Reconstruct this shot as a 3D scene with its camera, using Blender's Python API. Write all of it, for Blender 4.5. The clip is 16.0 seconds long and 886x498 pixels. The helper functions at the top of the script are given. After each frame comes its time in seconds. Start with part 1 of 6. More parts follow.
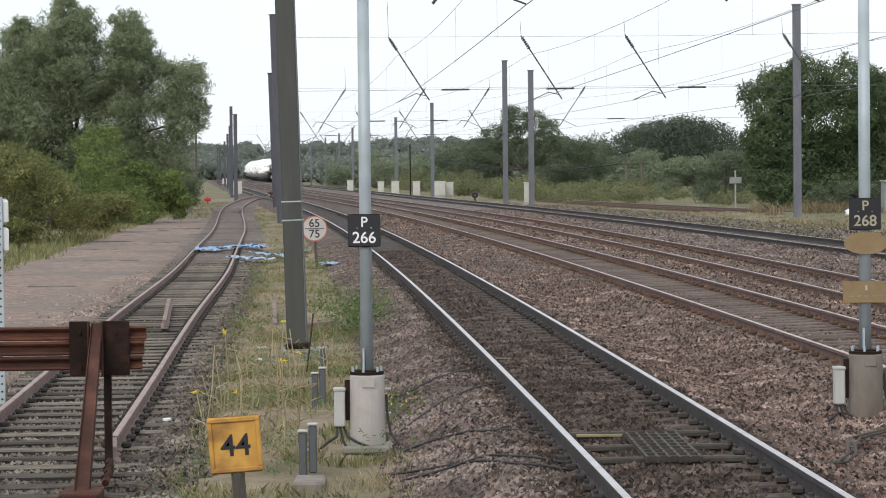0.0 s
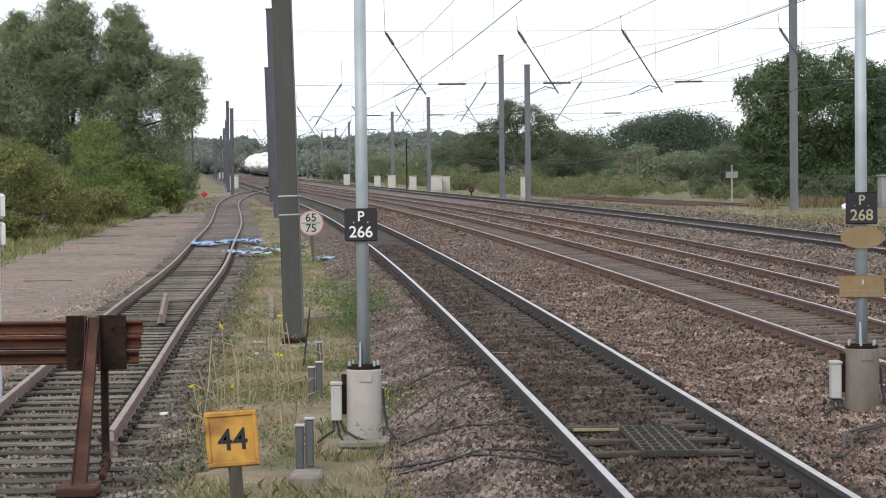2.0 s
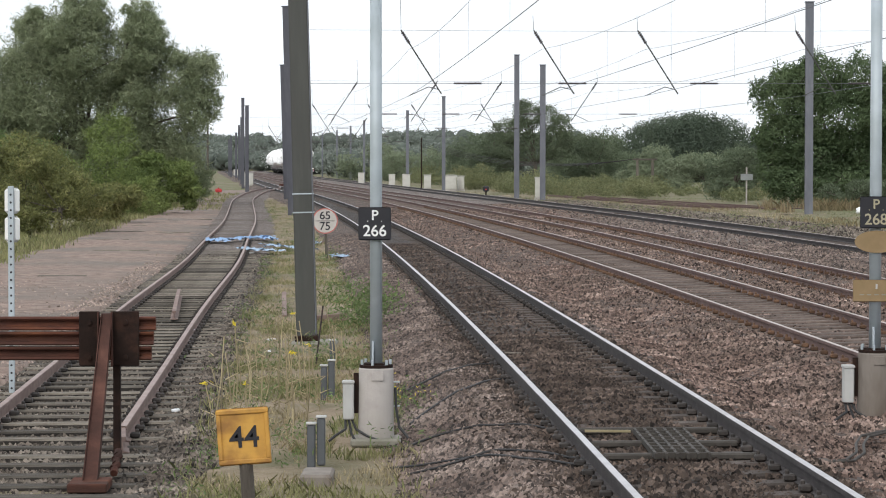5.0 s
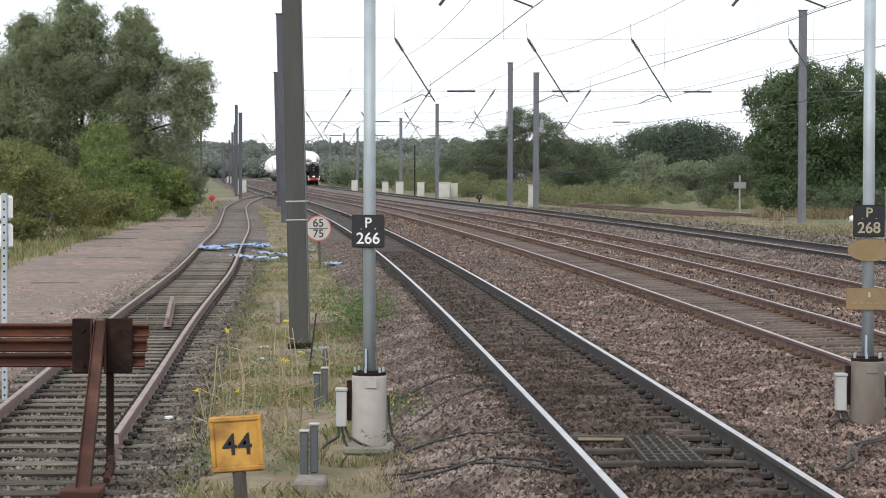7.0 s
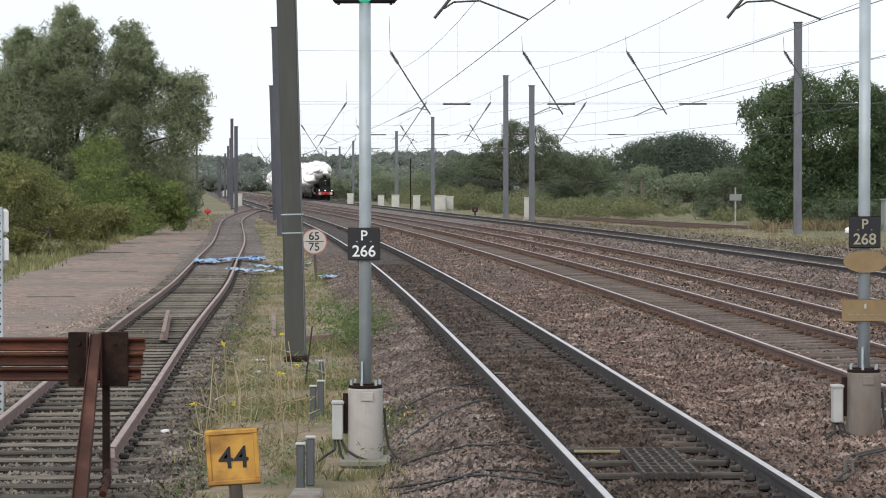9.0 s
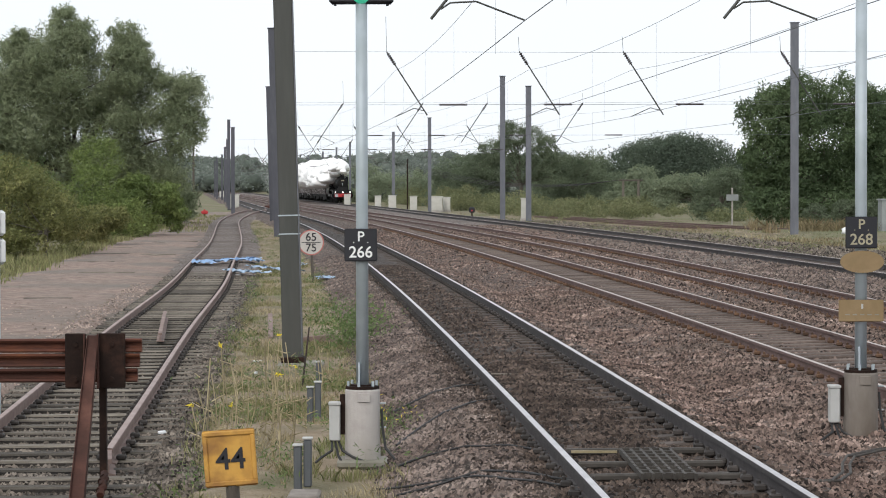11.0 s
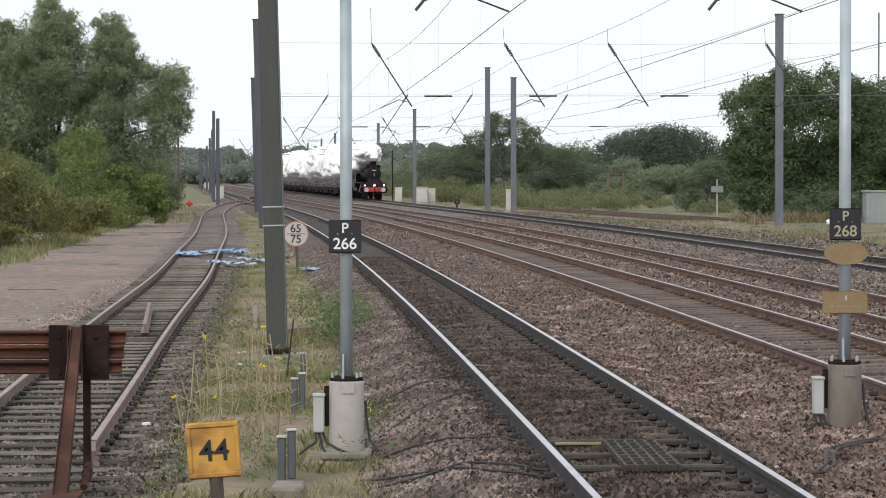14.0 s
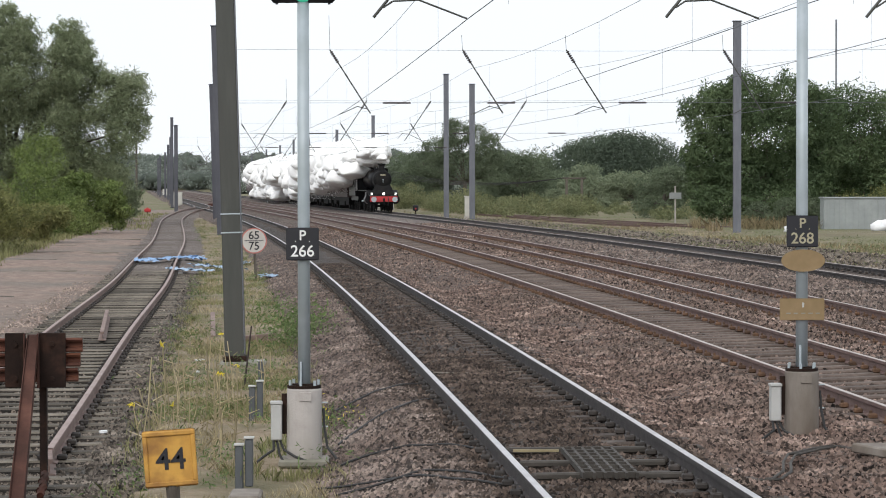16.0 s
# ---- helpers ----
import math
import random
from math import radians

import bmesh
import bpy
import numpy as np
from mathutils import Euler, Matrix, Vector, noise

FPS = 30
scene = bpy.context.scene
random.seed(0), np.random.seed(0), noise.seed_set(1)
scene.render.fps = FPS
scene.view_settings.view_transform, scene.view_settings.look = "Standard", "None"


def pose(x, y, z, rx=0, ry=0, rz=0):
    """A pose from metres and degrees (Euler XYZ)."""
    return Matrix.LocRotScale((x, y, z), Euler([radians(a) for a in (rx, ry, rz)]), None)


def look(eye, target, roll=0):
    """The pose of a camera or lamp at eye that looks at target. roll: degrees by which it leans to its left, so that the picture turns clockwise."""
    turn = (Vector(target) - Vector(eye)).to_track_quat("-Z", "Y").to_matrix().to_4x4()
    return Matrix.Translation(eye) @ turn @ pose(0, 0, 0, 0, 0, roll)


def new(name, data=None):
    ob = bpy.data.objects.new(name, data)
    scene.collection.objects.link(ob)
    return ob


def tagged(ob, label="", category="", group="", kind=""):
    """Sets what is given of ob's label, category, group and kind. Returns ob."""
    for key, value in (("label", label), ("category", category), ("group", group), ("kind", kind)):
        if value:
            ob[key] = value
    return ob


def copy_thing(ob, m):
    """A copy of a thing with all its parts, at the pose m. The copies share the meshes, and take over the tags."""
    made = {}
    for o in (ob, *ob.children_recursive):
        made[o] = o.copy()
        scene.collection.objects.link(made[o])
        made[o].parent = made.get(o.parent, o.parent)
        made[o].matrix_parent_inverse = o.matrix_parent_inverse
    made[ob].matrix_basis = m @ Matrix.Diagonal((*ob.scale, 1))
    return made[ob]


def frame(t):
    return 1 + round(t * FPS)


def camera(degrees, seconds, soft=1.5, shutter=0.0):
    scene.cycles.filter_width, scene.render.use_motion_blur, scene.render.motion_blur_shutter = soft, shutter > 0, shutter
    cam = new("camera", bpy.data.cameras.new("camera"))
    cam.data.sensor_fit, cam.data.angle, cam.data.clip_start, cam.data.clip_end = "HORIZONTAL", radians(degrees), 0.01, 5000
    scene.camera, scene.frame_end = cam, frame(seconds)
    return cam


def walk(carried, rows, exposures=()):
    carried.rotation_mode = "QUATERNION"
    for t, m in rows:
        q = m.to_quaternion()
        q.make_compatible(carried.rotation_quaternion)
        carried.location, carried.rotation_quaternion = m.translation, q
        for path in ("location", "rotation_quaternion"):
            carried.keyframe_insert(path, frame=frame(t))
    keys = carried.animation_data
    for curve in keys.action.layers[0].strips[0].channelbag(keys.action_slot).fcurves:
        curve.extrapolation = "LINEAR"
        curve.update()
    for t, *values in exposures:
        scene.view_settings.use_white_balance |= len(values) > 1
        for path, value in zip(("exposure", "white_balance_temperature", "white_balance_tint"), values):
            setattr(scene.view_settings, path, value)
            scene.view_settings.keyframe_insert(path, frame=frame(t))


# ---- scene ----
cam = camera(20.0, 16.0, soft=1.0)
walk(cam, [
    (0, pose(0.000, 0.000, 2.360, 88.224, 0.600, -0.018)),
    (0.5, pose(-0.005, -0.000, 2.361, 88.199, 0.595, -0.362)),
    (1, pose(-0.005, -0.005, 2.356, 88.186, 0.557, -0.491)),
    (1.5, pose(-0.007, -0.003, 2.359, 87.908, 0.569, -0.367)),
    (2, pose(-0.003, -0.008, 2.359, 88.097, 0.595, -0.099)),
    (2.5, pose(-0.004, -0.012, 2.361, 88.147, 0.608, 0.150)),
    (3, pose(-0.005, -0.016, 2.368, 88.256, 0.536, 0.287)),
    (3.5, pose(-0.008, -0.021, 2.367, 88.353, 0.338, 0.371)),
    (4, pose(-0.000, -0.006, 2.365, 88.150, 0.182, 0.353)),
    (6.5, pose(-0.003, -0.015, 2.365, 88.057, -0.161, 0.124)),
    (7, pose(-0.002, -0.019, 2.366, 88.251, -0.128, 0.085)),
    (7.5, pose(-0.005, -0.011, 2.365, 88.400, -0.133, 0.053)),
    (8, pose(-0.007, -0.012, 2.366, 88.535, -0.036, 0.015)),
    (8.5, pose(-0.003, -0.020, 2.365, 88.611, 0.064, 0.041)),
    (9, pose(-0.001, -0.016, 2.362, 88.547, 0.034, -0.012)),
    (11.5, pose(0.001, -0.018, 2.366, 88.575, 0.126, -0.089)),
    (12, pose(0.002, -0.012, 2.368, 88.598, 0.083, -0.124)),
    (12.5, pose(0.003, -0.017, 2.362, 88.594, 0.082, -0.195)),
    (13, pose(0.003, -0.006, 2.364, 88.500, 0.028, -0.306)),
    (13.5, pose(0.008, -0.006, 2.364, 88.434, 0.075, -0.369)),
    (14, pose(0.009, -0.010, 2.365, 88.366, 0.091, -0.423)),
    (14.5, pose(0.005, -0.012, 2.367, 88.304, 0.137, -0.550)),
    (15, pose(0.012, -0.009, 2.369, 88.276, 0.104, -0.706)),
    (15.5, pose(0.016, -0.010, 2.375, 88.333, 0.127, -0.978)),
    (16, pose(0.020, 0.004, 2.374, 88.511, 0.100, -1.363)),
], exposures=[(0, 0.1), (1.5, 0.14), (3.5, 0.2), (4.2, 0.16), (6.5, 0.2), (7, 0.22), (8, 0.13), (9, 0.1), (13, 0.1), (16, 0.11)])
# ---- world, sun, exposure: an overcast summer day ----
world = bpy.data.worlds.new("overcast")
scene.world = world
world.use_nodes = True
wn, wl = world.node_tree.nodes, world.node_tree.links
wn.clear()
w_out = wn.new("ShaderNodeOutputWorld")
w_bg = wn.new("ShaderNodeBackground")
w_sky = wn.new("ShaderNodeTexSky")
w_sky.sky_type = "NISHITA"
w_sky.sun_disc = False
w_sky.sun_elevation = radians(50)
w_sky.sun_rotation = radians(200)
w_sky.dust_density = 3.0
w_scale = wn.new("ShaderNodeVectorMath")
w_scale.operation = "SCALE"
w_scale.inputs["Scale"].default_value = 0.12
w_cloud = wn.new("ShaderNodeTexNoise")
w_cloud.inputs["Scale"].default_value = 2.2
w_cloud.inputs["Detail"].default_value = 4.0
w_ramp = wn.new("ShaderNodeValToRGB")
w_ramp.color_ramp.elements[0].position, w_ramp.color_ramp.elements[0].color = 0.3, (0.88, 0.94, 1.01, 1)
w_ramp.color_ramp.elements[1].position, w_ramp.color_ramp.elements[1].color = 0.7, (1.0, 1.03, 1.06, 1)
w_mix = wn.new("ShaderNodeMix")
w_mix.data_type = "RGBA"
w_mix.inputs[0].default_value = 0.9
wl.new(w_sky.outputs[0], w_scale.inputs[0])
wl.new(w_scale.outputs[0], w_mix.inputs[6])
wl.new(w_cloud.outputs["Fac"], w_ramp.inputs[0])
wl.new(w_ramp.outputs[0], w_mix.inputs[7])
wl.new(w_mix.outputs[2], w_bg.inputs["Color"])
w_bg.inputs["Strength"].default_value = 1.07
wl.new(w_bg.outputs[0], w_out.inputs["Surface"])

sun = new("sun", bpy.data.lights.new("sun", "SUN"))
sun.data.energy, sun.data.angle, sun.data.color = 1.45, radians(25), (1.0, 0.96, 0.9)
sun.matrix_world = look((-30, -60, 90), (10, 60, 0))


# ---- materials ----
def mat(name, colors, scale=6.0, rough=0.7, metal=0.0, bump=0.0, bump_scale=None, detail=6.0, island=0.0, stain=None, stain_scale=0.6, spread=0.28,
        cells=0.0, translucent=0.0, stretch=(1, 1, 1), objrand=0.0):
    """A node material: noise between the colours, optional voronoi cells, large stains, bump and variation from piece to piece."""
    m = bpy.data.materials.new(name)
    m.use_nodes = True
    n, l = m.node_tree.nodes, m.node_tree.links
    bsdf = n["Principled BSDF"]
    co = n.new("ShaderNodeTexCoord")
    mp = n.new("ShaderNodeMapping")
    mp.inputs["Scale"].default_value = stretch
    l.new(co.outputs["Object"], mp.inputs["Vector"])
    if cells:
        tex = n.new("ShaderNodeTexVoronoi")
        tex.inputs["Scale"].default_value = cells
        l.new(mp.outputs[0], tex.inputs["Vector"])
        sep = n.new("ShaderNodeSeparateColor")
        l.new(tex.outputs["Color"], sep.inputs[0])
        fac = sep.outputs[0]
        height = tex.outputs["Distance"]
    else:
        tex = n.new("ShaderNodeTexNoise")
        tex.inputs["Scale"].default_value = scale
        tex.inputs["Detail"].default_value = detail
        tex.inputs["Roughness"].default_value = 0.62
        l.new(mp.outputs[0], tex.inputs["Vector"])
        fac = height = tex.outputs["Fac"]
    ramp = n.new("ShaderNodeValToRGB")
    els = ramp.color_ramp.elements
    k = len(colors)
    lo, hi = (0.0, 1.0) if cells else (0.5 - spread, 0.5 + spread)
    while len(els) < k:
        els.new(0.5)
    for i, c in enumerate(colors):
        els[i].position = lo + (hi - lo) * i / max(1, k - 1)
        els[i].color = (*c, 1)
    l.new(fac, ramp.inputs[0])
    col = ramp.outputs[0]
    if stain:
        st = n.new("ShaderNodeTexNoise")
        st.inputs["Scale"].default_value = stain_scale
        st.inputs["Detail"].default_value = 5.0
        l.new(mp.outputs[0], st.inputs["Vector"])
        sr = n.new("ShaderNodeMapRange")
        sr.inputs[1].default_value, sr.inputs[2].default_value = 0.42, 0.68
        l.new(st.outputs["Fac"], sr.inputs[0])
        mx = n.new("ShaderNodeMix")
        mx.data_type = "RGBA"
        mx.inputs[7].default_value = (*stain, 1)
        l.new(sr.outputs[0], mx.inputs[0])
        l.new(col, mx.inputs[6])
        col = mx.outputs[2]
    if island or objrand:
        if island:
            g = n.new("ShaderNodeNewGeometry")
            rnd = g.outputs["Random Per Island"]
        else:
            g = n.new("ShaderNodeObjectInfo")
            rnd = g.outputs["Random"]
        amount = island or objrand
        mr = n.new("ShaderNodeMapRange")
        mr.inputs[3].default_value, mr.inputs[4].default_value = 1 - amount, 1 + amount
        l.new(rnd, mr.inputs[0])
        hs = n.new("ShaderNodeHueSaturation")
        l.new(mr.outputs[0], hs.inputs["Value"])
        l.new(col, hs.inputs["Color"])
        col = hs.outputs[0]
    l.new(col, bsdf.inputs["Base Color"])
    bsdf.inputs["Roughness"].default_value = rough
    bsdf.inputs["Metallic"].default_value = metal
    if bump:
        b = n.new("ShaderNodeBump")
        b.inputs["Strength"].default_value = 1.0
        b.inputs["Distance"].default_value = bump
        if bump_scale:
            t2 = n.new("ShaderNodeTexNoise")
            t2.inputs["Scale"].default_value = bump_scale
            t2.inputs["Detail"].default_value = 6.0
            l.new(mp.outputs[0], t2.inputs["Vector"])
            height = t2.outputs["Fac"]
        l.new(height, b.inputs["Height"])
        l.new(b.outputs[0], bsdf.inputs["Normal"])
    if translucent:
        tr = n.new("ShaderNodeBsdfTranslucent")
        l.new(col, tr.inputs["Color"])
        ms = n.new("ShaderNodeMixShader")
        ms.inputs[0].default_value = translucent
        l.new(bsdf.outputs[0], ms.inputs[1])
        l.new(tr.outputs[0], ms.inputs[2])
        l.new(ms.outputs[0], n["Material Output"].inputs["Surface"])
    return m


def glow(name, color, strength):
    m = bpy.data.materials.new(name)
    m.use_nodes = True
    b = m.node_tree.nodes["Principled BSDF"]
    b.inputs["Base Color"].default_value = (*color, 1)
    b.inputs["Emission Color"].default_value = (*color, 1)
    b.inputs["Emission Strength"].default_value = strength
    return m


M_BALLAST = mat("brown_ballast", [(0.028, 0.019, 0.015), (0.078, 0.056, 0.046), (0.15, 0.11, 0.092), (0.26, 0.197, 0.17)], cells=22, rough=0.95, bump=0.06,
                stain=(0.085, 0.064, 0.053), stain_scale=0.35)
M_BALLAST_DARK = mat("oily_ballast", [(0.016, 0.012, 0.01), (0.032, 0.025, 0.021), (0.058, 0.045, 0.038), (0.095, 0.076, 0.066)], cells=22, rough=0.85, bump=0.06,
                     stain=(0.03, 0.023, 0.019), stain_scale=0.5)
M_BALLAST_GREY = mat("pale_grey_ballast", [(0.062, 0.049, 0.042), (0.125, 0.101, 0.089), (0.21, 0.175, 0.156), (0.31, 0.27, 0.245)], cells=18, rough=0.95, bump=0.06,
                     stain=(0.11, 0.086, 0.073), stain_scale=0.3)
# Dirty ballast, made darker still to paint shade between the siding's sleepers.
M_SIDING = mat("dirty_shade_darkened_ballast", [(0.018, 0.015, 0.013), (0.04, 0.035, 0.03), (0.075, 0.067, 0.058), (0.15, 0.137, 0.122)], cells=22, rough=0.95, bump=0.05,
               stain=(0.04, 0.036, 0.026), stain_scale=0.8)
M_STONE = mat("ballast_stone", [(0.032, 0.021, 0.017), (0.15, 0.104, 0.086), (0.45, 0.345, 0.295)], scale=1.6, rough=0.95, island=0.95, stain=(0.12, 0.09, 0.075), stain_scale=0.5)
M_STONE_DARK = mat("oily_stone", [(0.018, 0.013, 0.01), (0.064, 0.047, 0.038), (0.19, 0.145, 0.12)], scale=1.6, rough=0.85, island=0.85)
M_STONE_GREY = mat("grey_stone", [(0.04, 0.029, 0.024), (0.128, 0.095, 0.08), (0.31, 0.25, 0.215)], scale=0.8, rough=0.95, island=0.85)
M_STONE_DIRTY = mat("dirty_brown_stone", [(0.04, 0.032, 0.026), (0.12, 0.1, 0.083), (0.29, 0.25, 0.21)], scale=1.6, rough=0.95, island=0.85)
M_PATH = mat("pinkish_gravel_path", [(0.13, 0.09, 0.071), (0.236, 0.168, 0.136), (0.335, 0.255, 0.212)], scale=3.0, spread=0.2, detail=9.0, rough=0.95, bump=0.05, bump_scale=16,
             stain=(0.15, 0.13, 0.112), stain_scale=0.22)
M_EARTH = mat("grassy_earth", [(0.14, 0.108, 0.07), (0.235, 0.183, 0.122), (0.34, 0.272, 0.195)], scale=2.2, rough=1.0, bump=0.05, bump_scale=14,
              stain=(0.115, 0.105, 0.055), stain_scale=0.7)
M_CESS = mat("trodden_grey_earth", [(0.085, 0.072, 0.053), (0.155, 0.132, 0.1), (0.26, 0.225, 0.178)], scale=1.6, rough=1.0, bump=0.05, bump_scale=12,
             stain=(0.135, 0.118, 0.075), stain_scale=0.4)
M_FIELD = mat("rough_meadow", [(0.1, 0.088, 0.052), (0.165, 0.14, 0.085), (0.27, 0.225, 0.15)], scale=0.5, rough=1.0, bump=0.2, bump_scale=3,
              stain=(0.11, 0.125, 0.05), stain_scale=0.1)
M_GRASS = mat("dry_green_grass", [(0.12, 0.155, 0.055), (0.22, 0.22, 0.1), (0.36, 0.31, 0.18)], scale=0.9, rough=0.9, island=0.4, translucent=0.3)
M_STRAW = mat("straw_grass", [(0.24, 0.2, 0.11), (0.37, 0.31, 0.19), (0.5, 0.43, 0.29)], scale=0.9, rough=0.9, island=0.35, translucent=0.25)
M_WEED = mat("weed_leaf", [(0.075, 0.125, 0.04), (0.12, 0.175, 0.06), (0.19, 0.235, 0.095)], scale=2.0, rough=0.8, island=0.4, translucent=0.3)
M_FLOWER = mat("yellow_petal", [(0.75, 0.6, 0.03), (0.85, 0.7, 0.1)], scale=5, rough=0.7)
M_RAILTOP = mat("worn_steel_rail_head", [(0.4, 0.385, 0.39), (0.52, 0.5, 0.505), (0.64, 0.62, 0.625)], scale=3, rough=0.4, metal=0.85)
M_RAILTOP_DULL = mat("brown_steel_rail_head", [(0.3, 0.24, 0.21), (0.42, 0.36, 0.33), (0.55, 0.5, 0.47)], scale=3, rough=0.5, metal=0.5)
M_SIDING_TOP = mat("dull_pinkish_rail_head", [(0.19, 0.135, 0.118), (0.28, 0.21, 0.188), (0.38, 0.3, 0.275)], scale=3, rough=0.6, metal=0.15)
M_RUST = mat("rusted_rail_side", [(0.085, 0.052, 0.046), (0.135, 0.085, 0.076), (0.2, 0.132, 0.118)], scale=4, rough=0.85, bump=0.003, bump_scale=60)
M_CLIP = mat("orange_rusted_fastening", [(0.05, 0.028, 0.018), (0.105, 0.058, 0.034), (0.17, 0.095, 0.055)], scale=9, rough=0.9, island=0.4)
M_CLIP_DARK = mat("greasy_fastening", [(0.016, 0.013, 0.012), (0.034, 0.028, 0.025), (0.06, 0.05, 0.044)], scale=9, rough=0.7, island=0.4)
M_STEEL_BROWN = mat("dusty_brown_steel", [(0.022, 0.018, 0.015), (0.042, 0.036, 0.03), (0.075, 0.064, 0.055)], scale=6, rough=0.75)
M_RUST_DARK = mat("dark_oily_rail_side", [(0.022, 0.019, 0.02), (0.042, 0.036, 0.037), (0.07, 0.061, 0.061)], scale=5, rough=0.8, bump=0.003, bump_scale=60)
M_RUST_RED = mat("red_rusted_steel", [(0.045, 0.02, 0.014), (0.1, 0.038, 0.026), (0.24, 0.085, 0.038)], scale=3.5, rough=0.8, bump=0.004, bump_scale=40,
                 stretch=(0.5, 1, 2), stain=(0.036, 0.021, 0.017), stain_scale=1.5)
M_RUST_BROWN = mat("brown_rusted_strut", [(0.03, 0.016, 0.013), (0.065, 0.03, 0.023), (0.12, 0.056, 0.042)], scale=3.5, rough=0.8, bump=0.004, bump_scale=40)
M_RUST_PALE = mat("pinkish_rusted_rail", [(0.13, 0.082, 0.07), (0.2, 0.14, 0.122), (0.28, 0.21, 0.185)], scale=3, rough=0.8)
M_STEEL_DARK = mat("dark_flaking_steel", [(0.011, 0.007, 0.006), (0.02, 0.012, 0.0095), (0.05, 0.025, 0.018)], scale=6, rough=0.95, bump=0.004, bump_scale=40)
M_SLEEPER = mat("weathered_concrete_sleeper", [(0.058, 0.042, 0.035), (0.1, 0.075, 0.063), (0.155, 0.12, 0.103)], scale=7, rough=0.95, bump=0.006, bump_scale=50, objrand=0.25)
M_SLEEPER_T1 = mat("oily_concrete_sleeper", [(0.035, 0.027, 0.023), (0.06, 0.047, 0.04), (0.095, 0.076, 0.066)], scale=7, rough=0.9, bump=0.006, bump_scale=50, objrand=0.25)
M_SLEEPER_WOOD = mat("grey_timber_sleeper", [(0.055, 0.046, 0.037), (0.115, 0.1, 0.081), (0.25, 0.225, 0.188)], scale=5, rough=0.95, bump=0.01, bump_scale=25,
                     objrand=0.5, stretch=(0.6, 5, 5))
# Creosote brown, darkened further to paint in the shade between sleepers.
M_CREOSOTE_SHADE = mat("creosote_and_shade_timber_side", [(0.012, 0.01, 0.009), (0.025, 0.021, 0.018), (0.045, 0.038, 0.032)], scale=5, rough=0.9, bump=0.01, bump_scale=25, objrand=0.3)
M_GALV = mat("galvanised_steel", [(0.33, 0.385, 0.42), (0.42, 0.475, 0.515), (0.49, 0.54, 0.58)], scale=2.5, rough=0.55, metal=0.25, stain=(0.3, 0.34, 0.35), stain_scale=1.2)
M_MAST_DARK = mat("dark_grey_painted_steel", [(0.036, 0.038, 0.034), (0.05, 0.052, 0.046), (0.07, 0.072, 0.064)], scale=2.0, rough=0.6, stretch=(3, 3, 0.4),
                  stain=(0.05, 0.05, 0.044), stain_scale=1.4)
M_MAST = mat("grey_mast_steel", [(0.088, 0.093, 0.112), (0.122, 0.128, 0.15), (0.165, 0.17, 0.195)], scale=2.0, rough=0.6, stretch=(2, 2, 0.4))
M_MAST_BLUE = mat("blue_grey_mast_steel", [(0.045, 0.047, 0.06), (0.062, 0.064, 0.08), (0.088, 0.09, 0.105)], scale=2.0, rough=0.6, stretch=(2, 2, 0.4))
M_CONCRETE = mat("pale_concrete", [(0.33, 0.3, 0.285), (0.42, 0.39, 0.37), (0.5, 0.465, 0.44)], scale=4, rough=0.9, bump=0.004, bump_scale=50,
                 stain=(0.3, 0.28, 0.25), stain_scale=2.0)
M_CONCRETE_G = mat("greenish_concrete", [(0.2, 0.19, 0.16), (0.27, 0.255, 0.22), (0.34, 0.32, 0.28)], scale=4, rough=0.9, bump=0.004, bump_scale=50,
                   stain=(0.16, 0.155, 0.12), stain_scale=2.0)
M_CONCRETE_B = mat("brown_stained_concrete", [(0.15, 0.128, 0.11), (0.21, 0.185, 0.162), (0.28, 0.25, 0.225)], scale=4, rough=0.9, bump=0.004, bump_scale=50,
                   stain=(0.12, 0.095, 0.075), stain_scale=2.5, stretch=(1, 1, 0.4))
M_BLACK = mat("black_enamel", [(0.008, 0.008, 0.012), (0.014, 0.014, 0.02)], scale=3, rough=0.5)
M_WHITE = mat("white_lettering", [(0.68, 0.69, 0.68), (0.8, 0.8, 0.79)], scale=4, rough=0.6)
M_WHITE_OLD = mat("yellowed_lettering", [(0.3, 0.27, 0.18), (0.42, 0.38, 0.27)], scale=8, rough=0.6)
M_YELLOW = mat("faded_yellow_enamel", [(0.42, 0.21, 0.035), (0.52, 0.28, 0.05), (0.58, 0.33, 0.07)], scale=4, rough=0.6, stain=(0.27, 0.13, 0.03), stain_scale=7)
M_GOLD = mat("bleached_yellow_plate", [(0.19, 0.128, 0.06), (0.24, 0.165, 0.082), (0.3, 0.21, 0.112)], scale=5, rough=0.7)
M_GREY_PLASTIC = mat("grey_plastic", [(0.06, 0.066, 0.073), (0.09, 0.097, 0.105)], scale=6, rough=0.6)
M_PALE_BOX = mat("pale_grey_box", [(0.36, 0.36, 0.35), (0.46, 0.46, 0.45)], scale=4, rough=0.6)
M_CABINET = mat("off_white_cabinet", [(0.44, 0.43, 0.39), (0.57, 0.56, 0.52)], scale=1.5, rough=0.6, stain=(0.36, 0.35, 0.31), stain_scale=0.9)
M_RED = mat("red_paint", [(0.35, 0.02, 0.025), (0.5, 0.035, 0.035)], scale=4, rough=0.45)
M_SIGNRED = mat("faded_red_border", [(0.36, 0.1, 0.09), (0.45, 0.16, 0.14)], scale=6, rough=0.6)
M_SIGNWHITE = mat("dull_white_sign", [(0.4, 0.38, 0.35), (0.5, 0.475, 0.44)], scale=6, rough=0.6)
